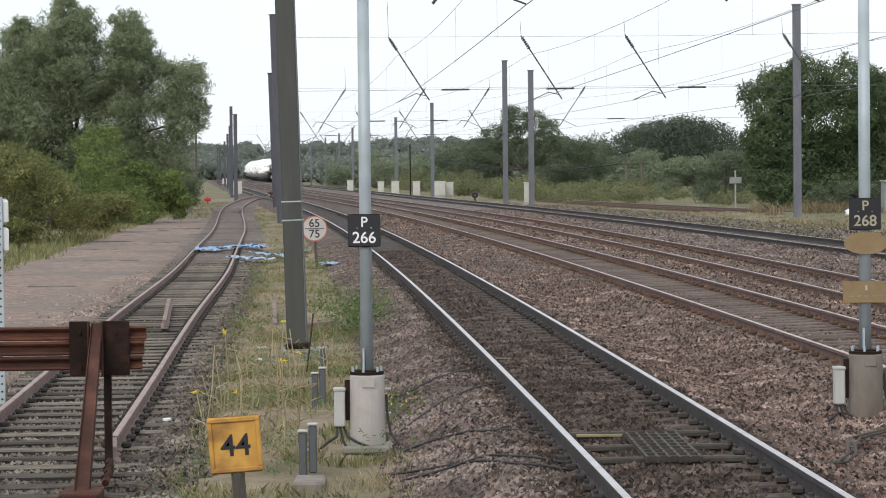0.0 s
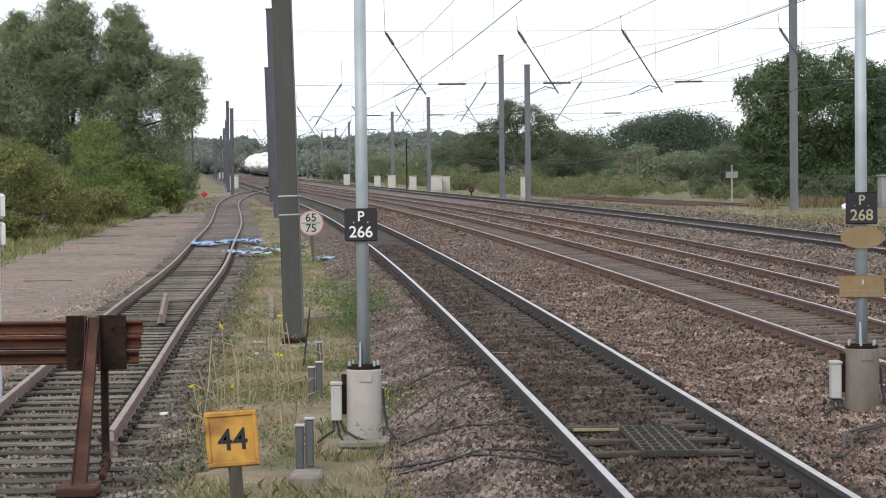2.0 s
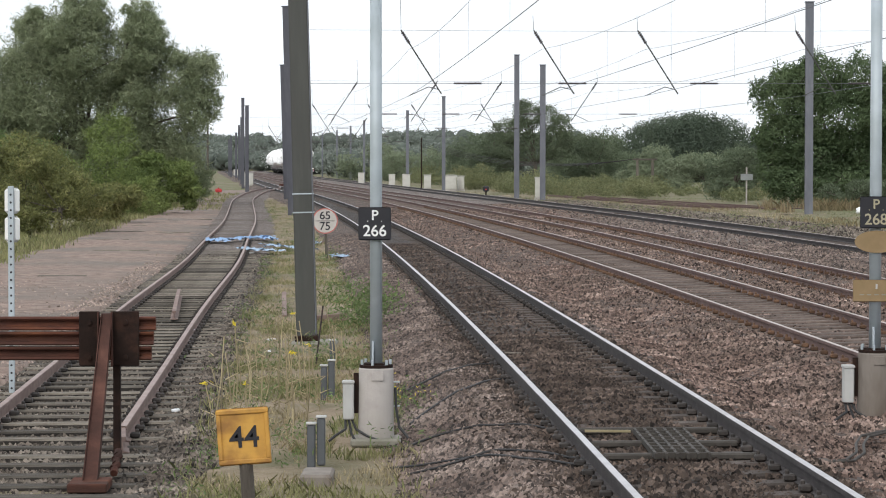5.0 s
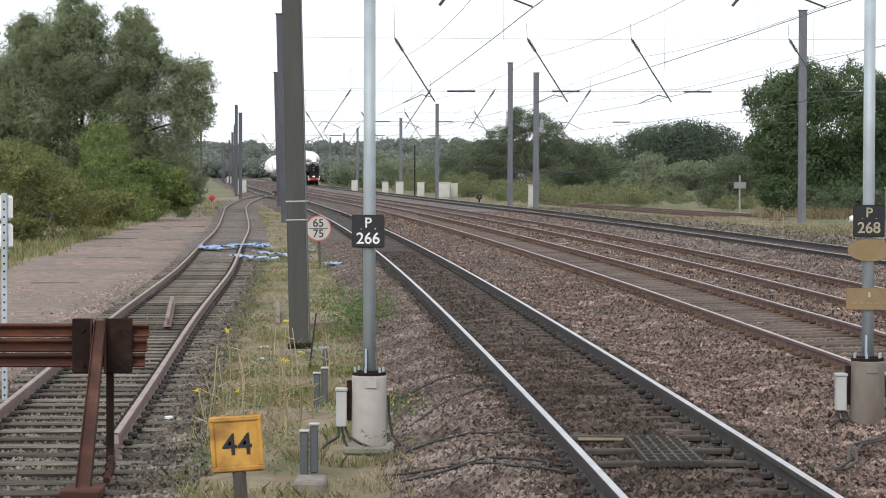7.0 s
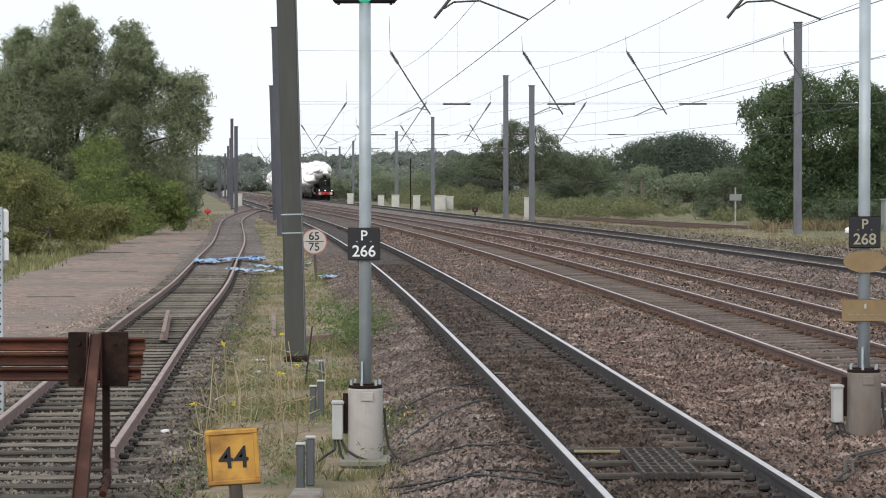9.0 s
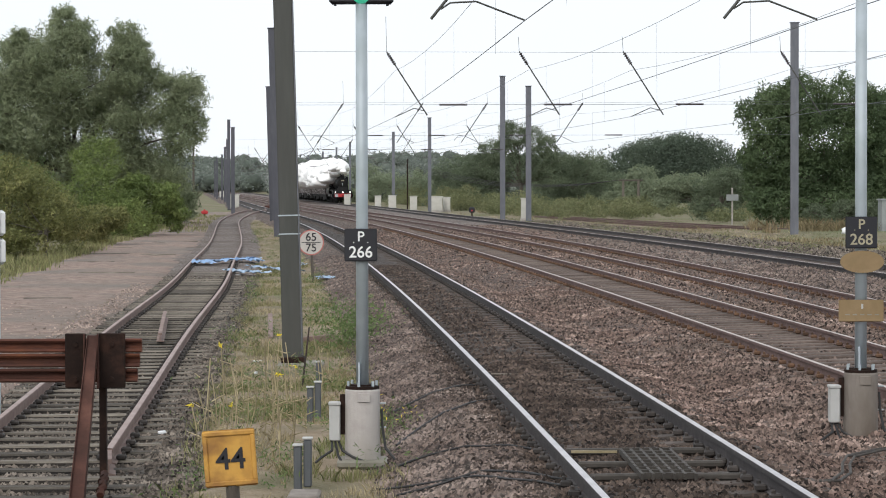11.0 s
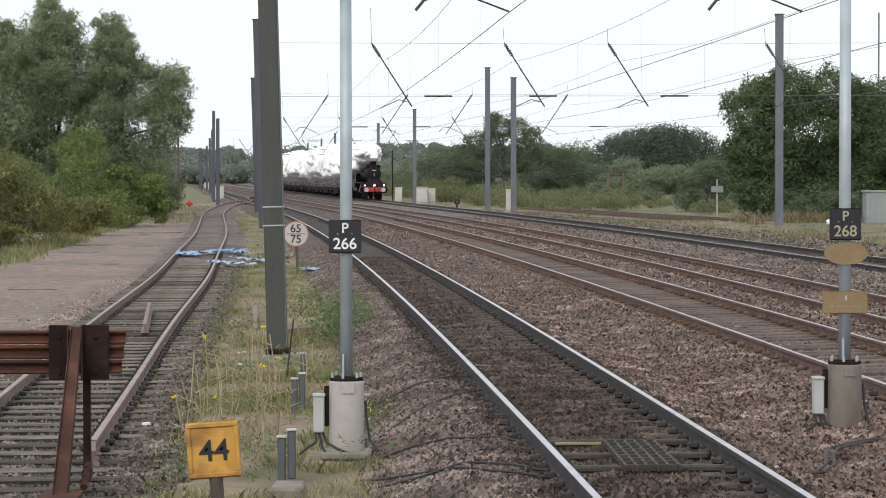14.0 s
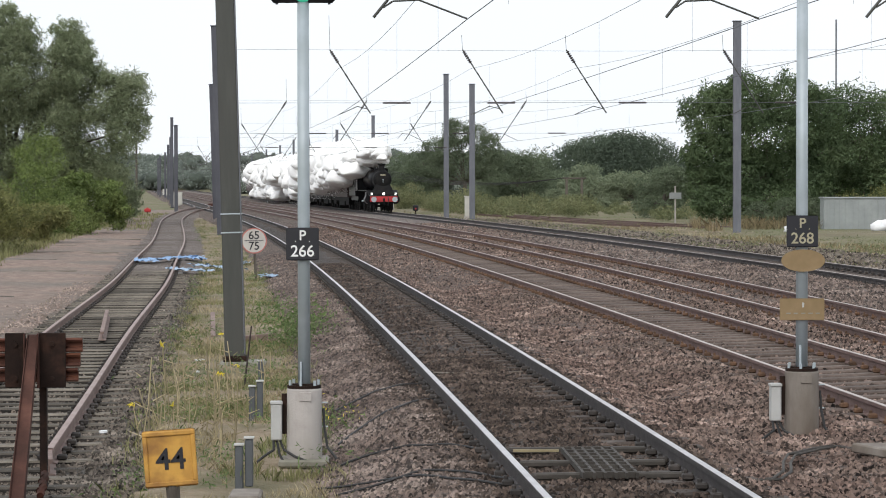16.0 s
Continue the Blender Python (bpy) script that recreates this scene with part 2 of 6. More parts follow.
M_RUBBER = mat("black_cable", [(0.012, 0.012, 0.013), (0.025, 0.025, 0.026)], scale=8, rough=0.6)
M_WIRE = mat("weathered_copper_wire", [(0.1, 0.11, 0.12), (0.16, 0.17, 0.18)], scale=8, rough=0.6, metal=0.4)
M_INSUL = mat("brown_insulator", [(0.035, 0.03, 0.034), (0.06, 0.05, 0.052)], scale=8, rough=0.4)
M_BLUE = mat("blue_plastic_sheet", [(0.16, 0.28, 0.52), (0.24, 0.38, 0.6), (0.4, 0.5, 0.66)], scale=2.5, rough=0.8, bump=0.02, bump_scale=8)
M_BLUE_PALE = mat("pale_blue_plastic_sheet", [(0.17, 0.26, 0.42), (0.3, 0.4, 0.52), (0.42, 0.5, 0.6)], scale=2.5, rough=0.8, bump=0.02, bump_scale=8)
M_BAG = mat("white_plastic_bag", [(0.7, 0.71, 0.73), (0.85, 0.86, 0.87)], scale=3, rough=0.5, bump=0.03, bump_scale=8)
M_BARK = mat("grey_brown_bark", [(0.05, 0.042, 0.034), (0.09, 0.078, 0.064), (0.14, 0.12, 0.1)], scale=4, rough=0.95, bump=0.03, bump_scale=12, stretch=(2, 2, 0.5))
M_WILLOW = mat("grey_green_willow_leaf", [(0.17, 0.205, 0.115), (0.255, 0.295, 0.175), (0.37, 0.405, 0.27)], scale=0.3, rough=0.75, island=0.3, translucent=0.45)
M_BUSH_A = mat("yellow_green_bush_leaf", [(0.11, 0.13, 0.045), (0.18, 0.19, 0.068), (0.29, 0.25, 0.1)], scale=0.5, rough=0.75, island=0.45, translucent=0.3)
M_BUSH_C = mat("fresh_yellow_green_leaf", [(0.1, 0.145, 0.042), (0.16, 0.21, 0.064), (0.24, 0.275, 0.095)], scale=0.5, rough=0.75, island=0.45, translucent=0.35)
M_TALL = mat("tall_tan_grass", [(0.12, 0.12, 0.055), (0.22, 0.175, 0.1), (0.32, 0.25, 0.16)], scale=0.4, rough=0.9, island=0.4, translucent=0.25)
M_BUSH_B = mat("bright_green_bush_leaf", [(0.065, 0.115, 0.035), (0.1, 0.165, 0.052), (0.15, 0.22, 0.075)], scale=0.5, rough=0.75, island=0.45, translucent=0.3)
M_MAPLE = mat("dark_green_leaf", [(0.044, 0.074, 0.032), (0.08, 0.12, 0.052), (0.142, 0.188, 0.086)], scale=0.4, rough=0.75, island=0.3, translucent=0.25)
# Distance haze is mixed into these leaf colours.
M_WOOD_FAR = mat("haze_greyed_far_leaf", [(0.13, 0.155, 0.138), (0.175, 0.2, 0.172), (0.225, 0.25, 0.21)], scale=0.045, rough=0.9, island=0.12)
# Darker than the leaves: the shade inside the crowns is put into the colour.
M_WOOD_INSIDE = mat("painted_shade_inner_foliage", [(0.04, 0.052, 0.042), (0.075, 0.092, 0.075), (0.13, 0.15, 0.125)], scale=0.3, rough=1.0, bump=0.5, bump_scale=0.8)
M_WOOD_MID = mat("mid_green_leaf", [(0.085, 0.112, 0.07), (0.125, 0.157, 0.095), (0.175, 0.21, 0.13)], scale=0.12, rough=0.85, island=0.22, translucent=0.2)
M_WOOD_DARK = mat("dark_blue_green_leaf", [(0.045, 0.065, 0.045), (0.066, 0.09, 0.06), (0.095, 0.12, 0.08)], scale=0.12, rough=0.85, island=0.18, translucent=0.15)
M_SALLOW = mat("pale_sallow_leaf", [(0.15, 0.185, 0.115), (0.2, 0.238, 0.15), (0.255, 0.29, 0.19)], scale=0.2, rough=0.85, island=0.18, translucent=0.2)
M_SCRUB = mat("olive_scrub_leaf", [(0.11, 0.13, 0.06), (0.17, 0.185, 0.09), (0.27, 0.26, 0.14)], scale=0.35, rough=0.85, island=0.3, translucent=0.25)
M_LANE_STONE = mat("pinkish_gravel", [(0.16, 0.118, 0.098), (0.27, 0.205, 0.172), (0.42, 0.34, 0.29)], scale=1.2, rough=0.95, island=0.6)
# Cream paint with the grey veil of thin steam mixed into its colour.
M_CREAM = mat("steam_greyed_cream_coach_paint", [(0.19, 0.165, 0.145), (0.25, 0.22, 0.195)], scale=0.8, rough=0.4)
M_LOCO = mat("black_locomotive_paint", [(0.004, 0.004, 0.005), (0.01, 0.01, 0.012)], scale=2, rough=0.35)
M_LOCO_DULL = mat("sooty_iron", [(0.004, 0.004, 0.0045), (0.009, 0.009, 0.009), (0.018, 0.016, 0.015)], scale=3, rough=0.75)
M_COACH = mat("maroon_coach_paint", [(0.035, 0.014, 0.014), (0.058, 0.022, 0.022)], scale=0.8, rough=0.45)
M_ROOF = mat("grey_coach_roof", [(0.13, 0.13, 0.13), (0.2, 0.2, 0.2)], scale=1.0, rough=0.8)
M_GLASS = mat("dark_window_glass", [(0.02, 0.022, 0.025), (0.04, 0.042, 0.046)], scale=1.0, rough=0.1)
M_CONTAINER = mat("grey_green_container_paint", [(0.2, 0.22, 0.22), (0.26, 0.28, 0.28), (0.32, 0.34, 0.335)], scale=1.2, rough=0.6)
M_LAMP = glow("lit_headlamp", (1.0, 0.97, 0.88), 6.0)
M_GREEN = glow("lit_green_lamp", (0.1, 1.0, 0.65), 6.0)
# Dim glow of its own, imitating green lamp light spread on the face.
M_GREEN_LENS = glow("green_glow_disc", (0.01, 0.2, 0.12), 1.0)
for m_ in (M_STEEL_DARK, M_LOCO, M_LOCO_DULL, M_RUST_RED, M_RUST_BROWN, M_STONE, M_STONE_DARK, M_STONE_DIRTY):
    m_.node_tree.nodes["Principled BSDF"].inputs["Specular IOR Level"].default_value = 0.2


# ---- mesh helpers ----
class Shape:
    """Collects vertices and faces of one mesh."""

    def __init__(self):
        self.v, self.f = [], []

    def add(self, verts, faces):
        k = len(self.v)
        self.v += [tuple(p) for p in verts]
        self.f += [tuple(i + k for i in f) for f in faces]
        return self

    def box(self, x, y, z, sx, sy, sz, rot=None, c=0.0):
        """A box about (x, y, z) of full sizes, with chamfer c on its upright and flat edges."""
        hx, hy, hz = sx / 2, sy / 2, sz / 2
        if c:
            vs = []
            for zz, k in ((-hz, c), (-hz + c, 0), (hz - c, 0), (hz, c)):
                a, b = hx - k, hy - k
                d = c
                vs += [(a, b - d, zz), (a - d, b, zz), (-a + d, b, zz), (-a, b - d, zz), (-a, -b + d, zz), (-a + d, -b, zz), (a - d, -b, zz), (a, -b + d, zz)]
            fs = [tuple(range(7, -1, -1)), tuple(range(24, 32))]
            for r in range(3):
                for i in range(8):
                    j = (i + 1) % 8
                    fs.append((r * 8 + i, r * 8 + j, r * 8 + 8 + j, r * 8 + 8 + i))
        else:
            vs = [(i * hx, j * hy, k * hz) for k in (-1, 1) for j in (-1, 1) for i in (-1, 1)]
            fs = [(0, 2, 3, 1), (4, 5, 7, 6), (0, 1, 5, 4), (2, 6, 7, 3), (0, 4, 6, 2), (1, 3, 7, 5)]
        m = rot or Matrix.Identity(3)
        return self.add([m @ Vector(p) + Vector((x, y, z)) for p in vs], fs)

    def tube(self, a, b, r, r2=None, n=10, caps=True):
        a, b = Vector(a), Vector(b)
        r2 = r if r2 is None else r2
        q = (b - a).to_track_quat("Z", "Y")
        vs = []
        for p, rr in ((a, r), (b, r2)):
            vs += [q @ Vector((rr * math.cos(2 * math.pi * i / n), rr * math.sin(2 * math.pi * i / n), 0)) + p for i in range(n)]
        fs = [(i, (i + 1) % n, n + (i + 1) % n, n + i) for i in range(n)]
        if caps:
            fs += [tuple(range(n - 1, -1, -1)), tuple(range(n, 2 * n))]
        return self.add(vs, fs)

    def path(self, pts, r, n=6):
        for a, b in zip(pts, pts[1:]):
            self.tube(a, b, r, n=n, caps=False)
        return self

    def loft(self, rings, caps=True):
        """Rings of equally many points."""
        n, k = len(rings[0]), len(rings)
        vs = [p for r in rings for p in r]
        fs = [(r * n + i, r * n + (i + 1) % n, r * n + n + (i + 1) % n, r * n + n + i) for r in range(k - 1) for i in range(n)]
        if caps:
            fs += [tuple(range(n - 1, -1, -1)), tuple(range((k - 1) * n, k * n))]
        return self.add(vs, fs)

    def sheet(self, rows):
        n = len(rows[0])
        return self.add([p for r in rows for p in r],
                        [(r * n + i, r * n + i + 1, r * n + n + i + 1, r * n + n + i) for r in range(len(rows) - 1) for i in range(n - 1)])

    def mesh(self, name, material, smooth=False):
        me = bpy.data.meshes.new(name)
        me.from_pydata(self.v, [], self.f)
        if material:
            me.materials.append(material)
        if smooth:
            me.shade_smooth()
        me.update()
        return me


def part(name, shape, material, parent=None, label="", smooth=False):
    """One mesh object, under a thing or part when given."""
    me = shape if isinstance(shape, bpy.types.Mesh) else shape.mesh(name, material, smooth)
    ob = new(name, me)
    if parent is not None:
        ob.parent = parent
    return tagged(ob, label)


def thing(name, m, label, category, group="", kind=""):
    ob = new(name)
    ob.empty_display_size = 0.2
    ob.matrix_basis = m
    return tagged(ob, label, category, group, kind)


def lettering(text, size, thick=0.002):
    cu = bpy.data.curves.new("lettering", "FONT")
    cu.body, cu.size, cu.extrude, cu.align_x, cu.align_y = text, size, thick, "CENTER", "CENTER"
    cu.offset = size * 0.012
    ob = bpy.data.objects.new("lettering", cu)
    scene.collection.objects.link(ob)
    me = bpy.data.meshes.new_from_object(ob.evaluated_get(bpy.context.evaluated_depsgraph_get()))
    bpy.data.objects.remove(ob)
    return me


def letters(name, text, size, m, material, parent, label=""):
    me = lettering(text, size)
    me.materials.clear()
    me.materials.append(material)
    ob = part(name, me, None, parent, label)
    ob.matrix_basis = m
    return ob


def hash_noise(x, y, s, seed=0.0):
    return noise.noise(Vector((x * s + seed * 17.3, y * s - seed * 9.1, seed)))


# ---- the lines of the tracks: offset to the side at a distance along the view ----
POLY = {1: (2.9169, -0.044881, -0.00016156, 7.59845e-08), 2: (7.2936, -0.038131, -0.00023394, 2.45622e-07),
        3: (9.5632, -0.009121, -0.00043145, 6.32768e-07), 4: (15.4397, -0.015732, -0.00042779, 7.12912e-07)}
CANT = 0.045


def line(i, y):
    a, b, c, d = POLY[i]
    yy = min(max(y, 6.5), 262.0)
    x = a + b * yy + c * yy ** 2 + d * yy ** 3
    if y > 262:
        x -= 0.0992 * (y - 262)
    if y < 6.5:
        x += (b + 13 * c) * (y - 6.5)
    return x


def through_points(pts, y):
    """A smooth line through (y, x) points."""
    if y <= pts[0][0]:
        s = (pts[1][1] - pts[0][1]) / (pts[1][0] - pts[0][0])
        return pts[0][1] + s * (y - pts[0][0])
    for k in range(len(pts) - 1):
        if y <= pts[k + 1][0]:
            break
    p = [pts[max(k - 1, 0)], pts[k], pts[k + 1], pts[min(k + 2, len(pts) - 1)]]
    h = p[2][0] - p[1][0]
    t = min((y - p[1][0]) / h, 1.0)
    m0 = (p[2][1] - p[0][1]) / (p[2][0] - p[0][0]) * h
    m1 = (p[3][1] - p[1][1]) / (p[3][0] - p[1][0]) * h
    return (2 * t ** 3 - 3 * t ** 2 + 1) * p[1][1] + (t ** 3 - 2 * t ** 2 + t) * m0 + (-2 * t ** 3 + 3 * t ** 2) * p[2][1] + (t ** 3 - t ** 2) * m1


SIDING = [(15.72, -3.52), (30.13, -4.38), (46.64, -5.4), (68.12, -6.6), (88.42, -8.0), (119.87, -10.2), (186.02, -15.6), (209.6, -17.15), (233.18, -18.0), (254.14, -18.3), (269.86, -19.55), (282.96, -21.0)]
OLD_SIDING = [(78.6, 35.0), (131, 23.6), (150.65, 19.9), (176.85, 15.4), (203.05, 11.2), (222.7, 8.2), (262, 2.5)]
OLD_SIDING_B = [(144.1, 19.2), (154.58, 17.0), (163.75, 15.3), (183.4, 12.6), (206.98, 9.9), (229.25, 7.2)]
SIDING_Z = -0.28


def siding_z(y):
    """The siding climbs to the running line where it joins it."""
    k = min(max((y - 196) / 55, 0), 1)
    return SIDING_Z + 0.296 * k * k * (3 - 2 * k)


def siding(y):
    return through_points(SIDING, y)


def old_siding(y):
    return through_points(OLD_SIDING, y)


def ys(y0, y1, near=0.8, grow=0.03):
    out, y = [], y0
    while y < y1:
        out.append(y)
        y += max(near, abs(y) * grow)
    return out + [y1]


# ---- ground, beds, path ----
def hills(x, y):
    """The far land rises to a low wooded ridge."""
    k = min(max((y - 970) / 260, 0), 1)
    return 11.5 * k * k * (3 - 2 * k) * (0.75 + 0.25 * math.sin(x * 0.006 + 1.1)) * (1.0 if x < 60 else max(0.35, 1 - (x - 60) / 300))


def base_height(x, y):
    z = -0.5 + 0.05 * hash_noise(x, y, 0.35, 2)
    if y < 393:
        z += 0.25 * min(max((x - line(4, y) - 9) / 6, 0), 1) * min(max((y - 79) / 52, 0), 1)
        z += 0.3 * min(max((siding(min(y, 283)) - 9 - x) / 5, 0), 1)
    return z + hills(x, y)


def ground():
    xs = [-900, -600, -400, -280, -200, -150, -110, -80, -60, -45] + [-36 + 1.5 * i for i in range(54)] + [48, 56, 66, 80, 100, 130, 170, 230, 320, 450, 650, 900]
    yy = [-60, -30, -10] + ys(0, 340, 1.8, 0.025)[1:] + [367, 406, 458, 524, 590, 655, 734, 838, 970, 1035, 1100, 1166, 1231, 1440, 1830, 2600, 4200]
    part("ground", Shape().sheet([[(x, y, base_height(x, y)) for x in xs] for y in yy]), M_FIELD, smooth=True)
    tagged(bpy.data.objects["ground"], "rough grassy land rising to a low wooded ridge", "ground", kind="structure")


def bed(name, label, y0, y1, cols, material, bumpy=0.02, near=0.35, grow=0.02, sub=0.3):
    """A strip along the line: cols(y) gives its section as (x, z) points; every span is cut to about sub metres."""
    rows = []
    n_sub = None
    for y in ys(y0, y1, near, grow):
        sec = cols(y)
        if n_sub is None:
            n_sub = [max(1, int(abs(b[0] - a[0]) / sub)) for a, b in zip(sec, sec[1:])]
        row = []
        for (a, b), k in zip(zip(sec, sec[1:]), n_sub):
            for j in range(k):
                t = j / k
                row.append((a[0] + (b[0] - a[0]) * t, a[1] + (b[1] - a[1]) * t))
        row.append(sec[-1])
        rows.append([(x, y, z + bumpy * hash_noise(x, y, 2.6, 4) + bumpy * hash_noise(x, y, 7.0, 5)) for x, z in row])
    ob = part(name, Shape().sheet(rows), material, smooth=True)
    return tagged(ob, label, "ballast", kind="structure")


def sec_shoulder(y):
    x = line(1, y)
    return [(x - 2.9, -0.62), (x - 2.3, -0.42), (x - 1.5, -0.17), (x - 1.02, -0.15)]


def sec_first(y):
    x = line(1, y)
    return [(x - 1.02, -0.15), (x - 0.9, -0.165), (x - 0.55, -0.165), (x - 0.3, -0.135), (x + 0.25, -0.125), (x + 0.55, -0.15), (x + 0.88, -0.13), (x + 1.1, -0.105)]


def sec_gap(y):
    p, q = line(1, y) + 1.1, line(2, y) - 1.2
    return [(p, -0.105), (p + 0.5, -0.18), ((p + q) / 2 - 0.2, -0.28), (q - 0.5, -0.18), (q, -0.14)]


def sec_middle(y):
    p, q = line(2, y), line(3, y)
    return [(p - 1.2, -0.14), (p - 0.75, -0.2), (p - 0.55, -0.175), (p + 0.55, -0.17), (p + 0.75, -0.16), ((p + q) / 2, -0.1), (q - 0.75, -0.15), (q, -0.15), (q + 0.75, -0.11), (q + 1.2, -0.1)]


def sec_far(y):
    p, q = line(3, y) + 1.2, line(4, y)
    return [(p, -0.1), ((p + q) / 2 - 0.5, -0.17), (q - 1.4, -0.13), (q - 0.75, -0.17), (q, -0.18), (q + 0.75, -0.14), (q + 1.4, -0.2), (q + 2.4, -0.62)]


def sec_siding(y):
    x = siding(y)
    f = min(max((y - 68) / 21, 0), 1)
    if f > 0:
        m = -0.49 + 0.08 * f
        u = siding_z(y) - SIDING_Z
        return [(x - 2.2, -0.6), (x - 1.75, -0.42 + 0.6 * u), (x - 1.15, -0.46 + 0.05 * f + 0.85 * u), (x - 0.65, m + 0.85 * u), (x, m + 0.85 * u), (x + 0.65, m + 0.85 * u), (x + 1.15, -0.47 + 0.06 * f + 0.85 * u),
                (x + 1.6, -0.44 + 0.6 * u), (x + 2.3, -0.62)]
    return [(x - 2.2, -0.6), (x - 1.75, -0.42), (x - 1.15, -0.46), (x - 0.65, -0.487), (x, -0.48), (x + 0.65, -0.487), (x + 1.15, -0.455), (x + 1.6, -0.44), (x + 2.3, -0.62)]


def sec_verge(y):
    p, q = siding(y) + 1.6, line(1, y) - 2.1
    q = max(q, p + 0.3)
    return [(p - 0.4, -0.62), (p, -0.455), ((p + q) / 2, -0.43), (q, -0.42), (q + 0.3, -0.62)]


def sec_lane(y):
    x = siding(y) - 1.3
    w = min(-8.0 - 0.0595 * y + 0.5 * hash_noise(0, y, 0.12, 7), x - 2)
    return [(w - 1.2, -0.7), (w - 0.4, -0.36), ((w + x) / 2, -0.37), (x - 0.6, -0.385), (x, -0.41), (x + 0.12, -0.52)]


def sec_cess(y):
    q = line(4, y)
    return [(q + 1.7, -0.62), (q + 2.2, -0.36), (q + 5, -0.38), (q + 8.5, -0.41), (q + 9.5, -0.7)]


def sec_old(y):
    x = old_siding(y)
    return [(x - 4.6, -0.7), (x - 4.0, -0.37), (x - 1.6, -0.36), (x, -0.38), (x + 1.6, -0.36), (x + 2.2, -0.7)]


def height_in(sec, x, y):
    s = sec(y)
    return float(np.interp(x, [p[0] for p in s], [p[1] for p in s]))


def beds():
    bed("ballast_bed_cess", "brown crushed stone shoulder beside the platform line", -26.2, 995.6, sec_shoulder, M_BALLAST)
    bed("ballast_bed_platform_line", "dark brown oily ballast under the platform line", -26.2, 995.6, sec_first, M_BALLAST_DARK)
    bed("ballast_bed_between", "brown crushed stone ballast between the lines", -26.2, 995.6, sec_gap, M_BALLAST)
    bed("ballast_bed_middle", "brown ballast under the two middle lines", -26.2, 995.6, sec_middle, M_BALLAST, sub=0.35)
    bed("ballast_bed_far_line", "pale grey-brown ballast under the far line", -26.2, 995.6, sec_far, M_BALLAST_GREY, sub=0.4)
    bed("ballast_bed_siding", "dirty mossy grey siding ballast, darkened as shade between the sleepers", 11.79, 75.98, sec_siding, M_SIDING)
    bed("ballast_bed_siding_far", "grey-brown ballast filling the far part of the siding", 75.98, 267.24, sec_siding, M_BALLAST_GREY)
    bed("ballast_bed_old_siding", "weedy earth and ballast under the rusty sidings", 138.86, 225.32, sec_old, M_EARTH, bumpy=0.04)
    ob = bed("cess_path", "trodden grey earth with sparse grass beside the far line", 52.4, 229.25, sec_cess, M_CESS, bumpy=0.06, near=0.7, sub=0.7)
    ob["category"] = "path"
    ob = bed("gravel_path", "pinkish brown gravel lane beside the siding", -13.1, 268.55, sec_lane, M_PATH, bumpy=0.05, near=0.6, sub=0.6)
    ob["category"] = "path"
    ob = bed("grass_verge", "dry grass and earth verge between siding and running line", 5.24, 275.1, sec_verge, M_EARTH, bumpy=0.05, near=0.3)
    ob["category"] = "verge"


# ---- tracks ----
RAIL = [(-0.036, 0.0), (0.036, 0.0), (0.036, -0.035), (0.009, -0.05), (0.009, -0.135), (0.07, -0.15), (0.07, -0.159), (-0.07, -0.159), (-0.07, -0.15),
        (-0.009, -0.135), (-0.009, -0.05), (-0.036, -0.035)]


def rail_meshes(fx, y0, y1, side, zf, name, parent, side_mat, top_mat, label):
    rows = ys(y0, y1, 1.0, 0.02)
    rings, tops = [], []
    for y in rows:
        x = fx(y) + side * 0.7525
        z = zf(y) if callable(zf) else zf
        rings.append([(x + a, y, z + b) for a, b in RAIL])
        tops.append([(x - 0.031, y, z + 0.002), (x - 0.018, y, z + 0.006), (x + 0.018, y, z + 0.006), (x + 0.031, y, z + 0.002)])
    r = part("rail", Shape().loft(rings), side_mat, parent, label)
    part("rail_head", Shape().sheet(tops), top_mat, r)
    return r


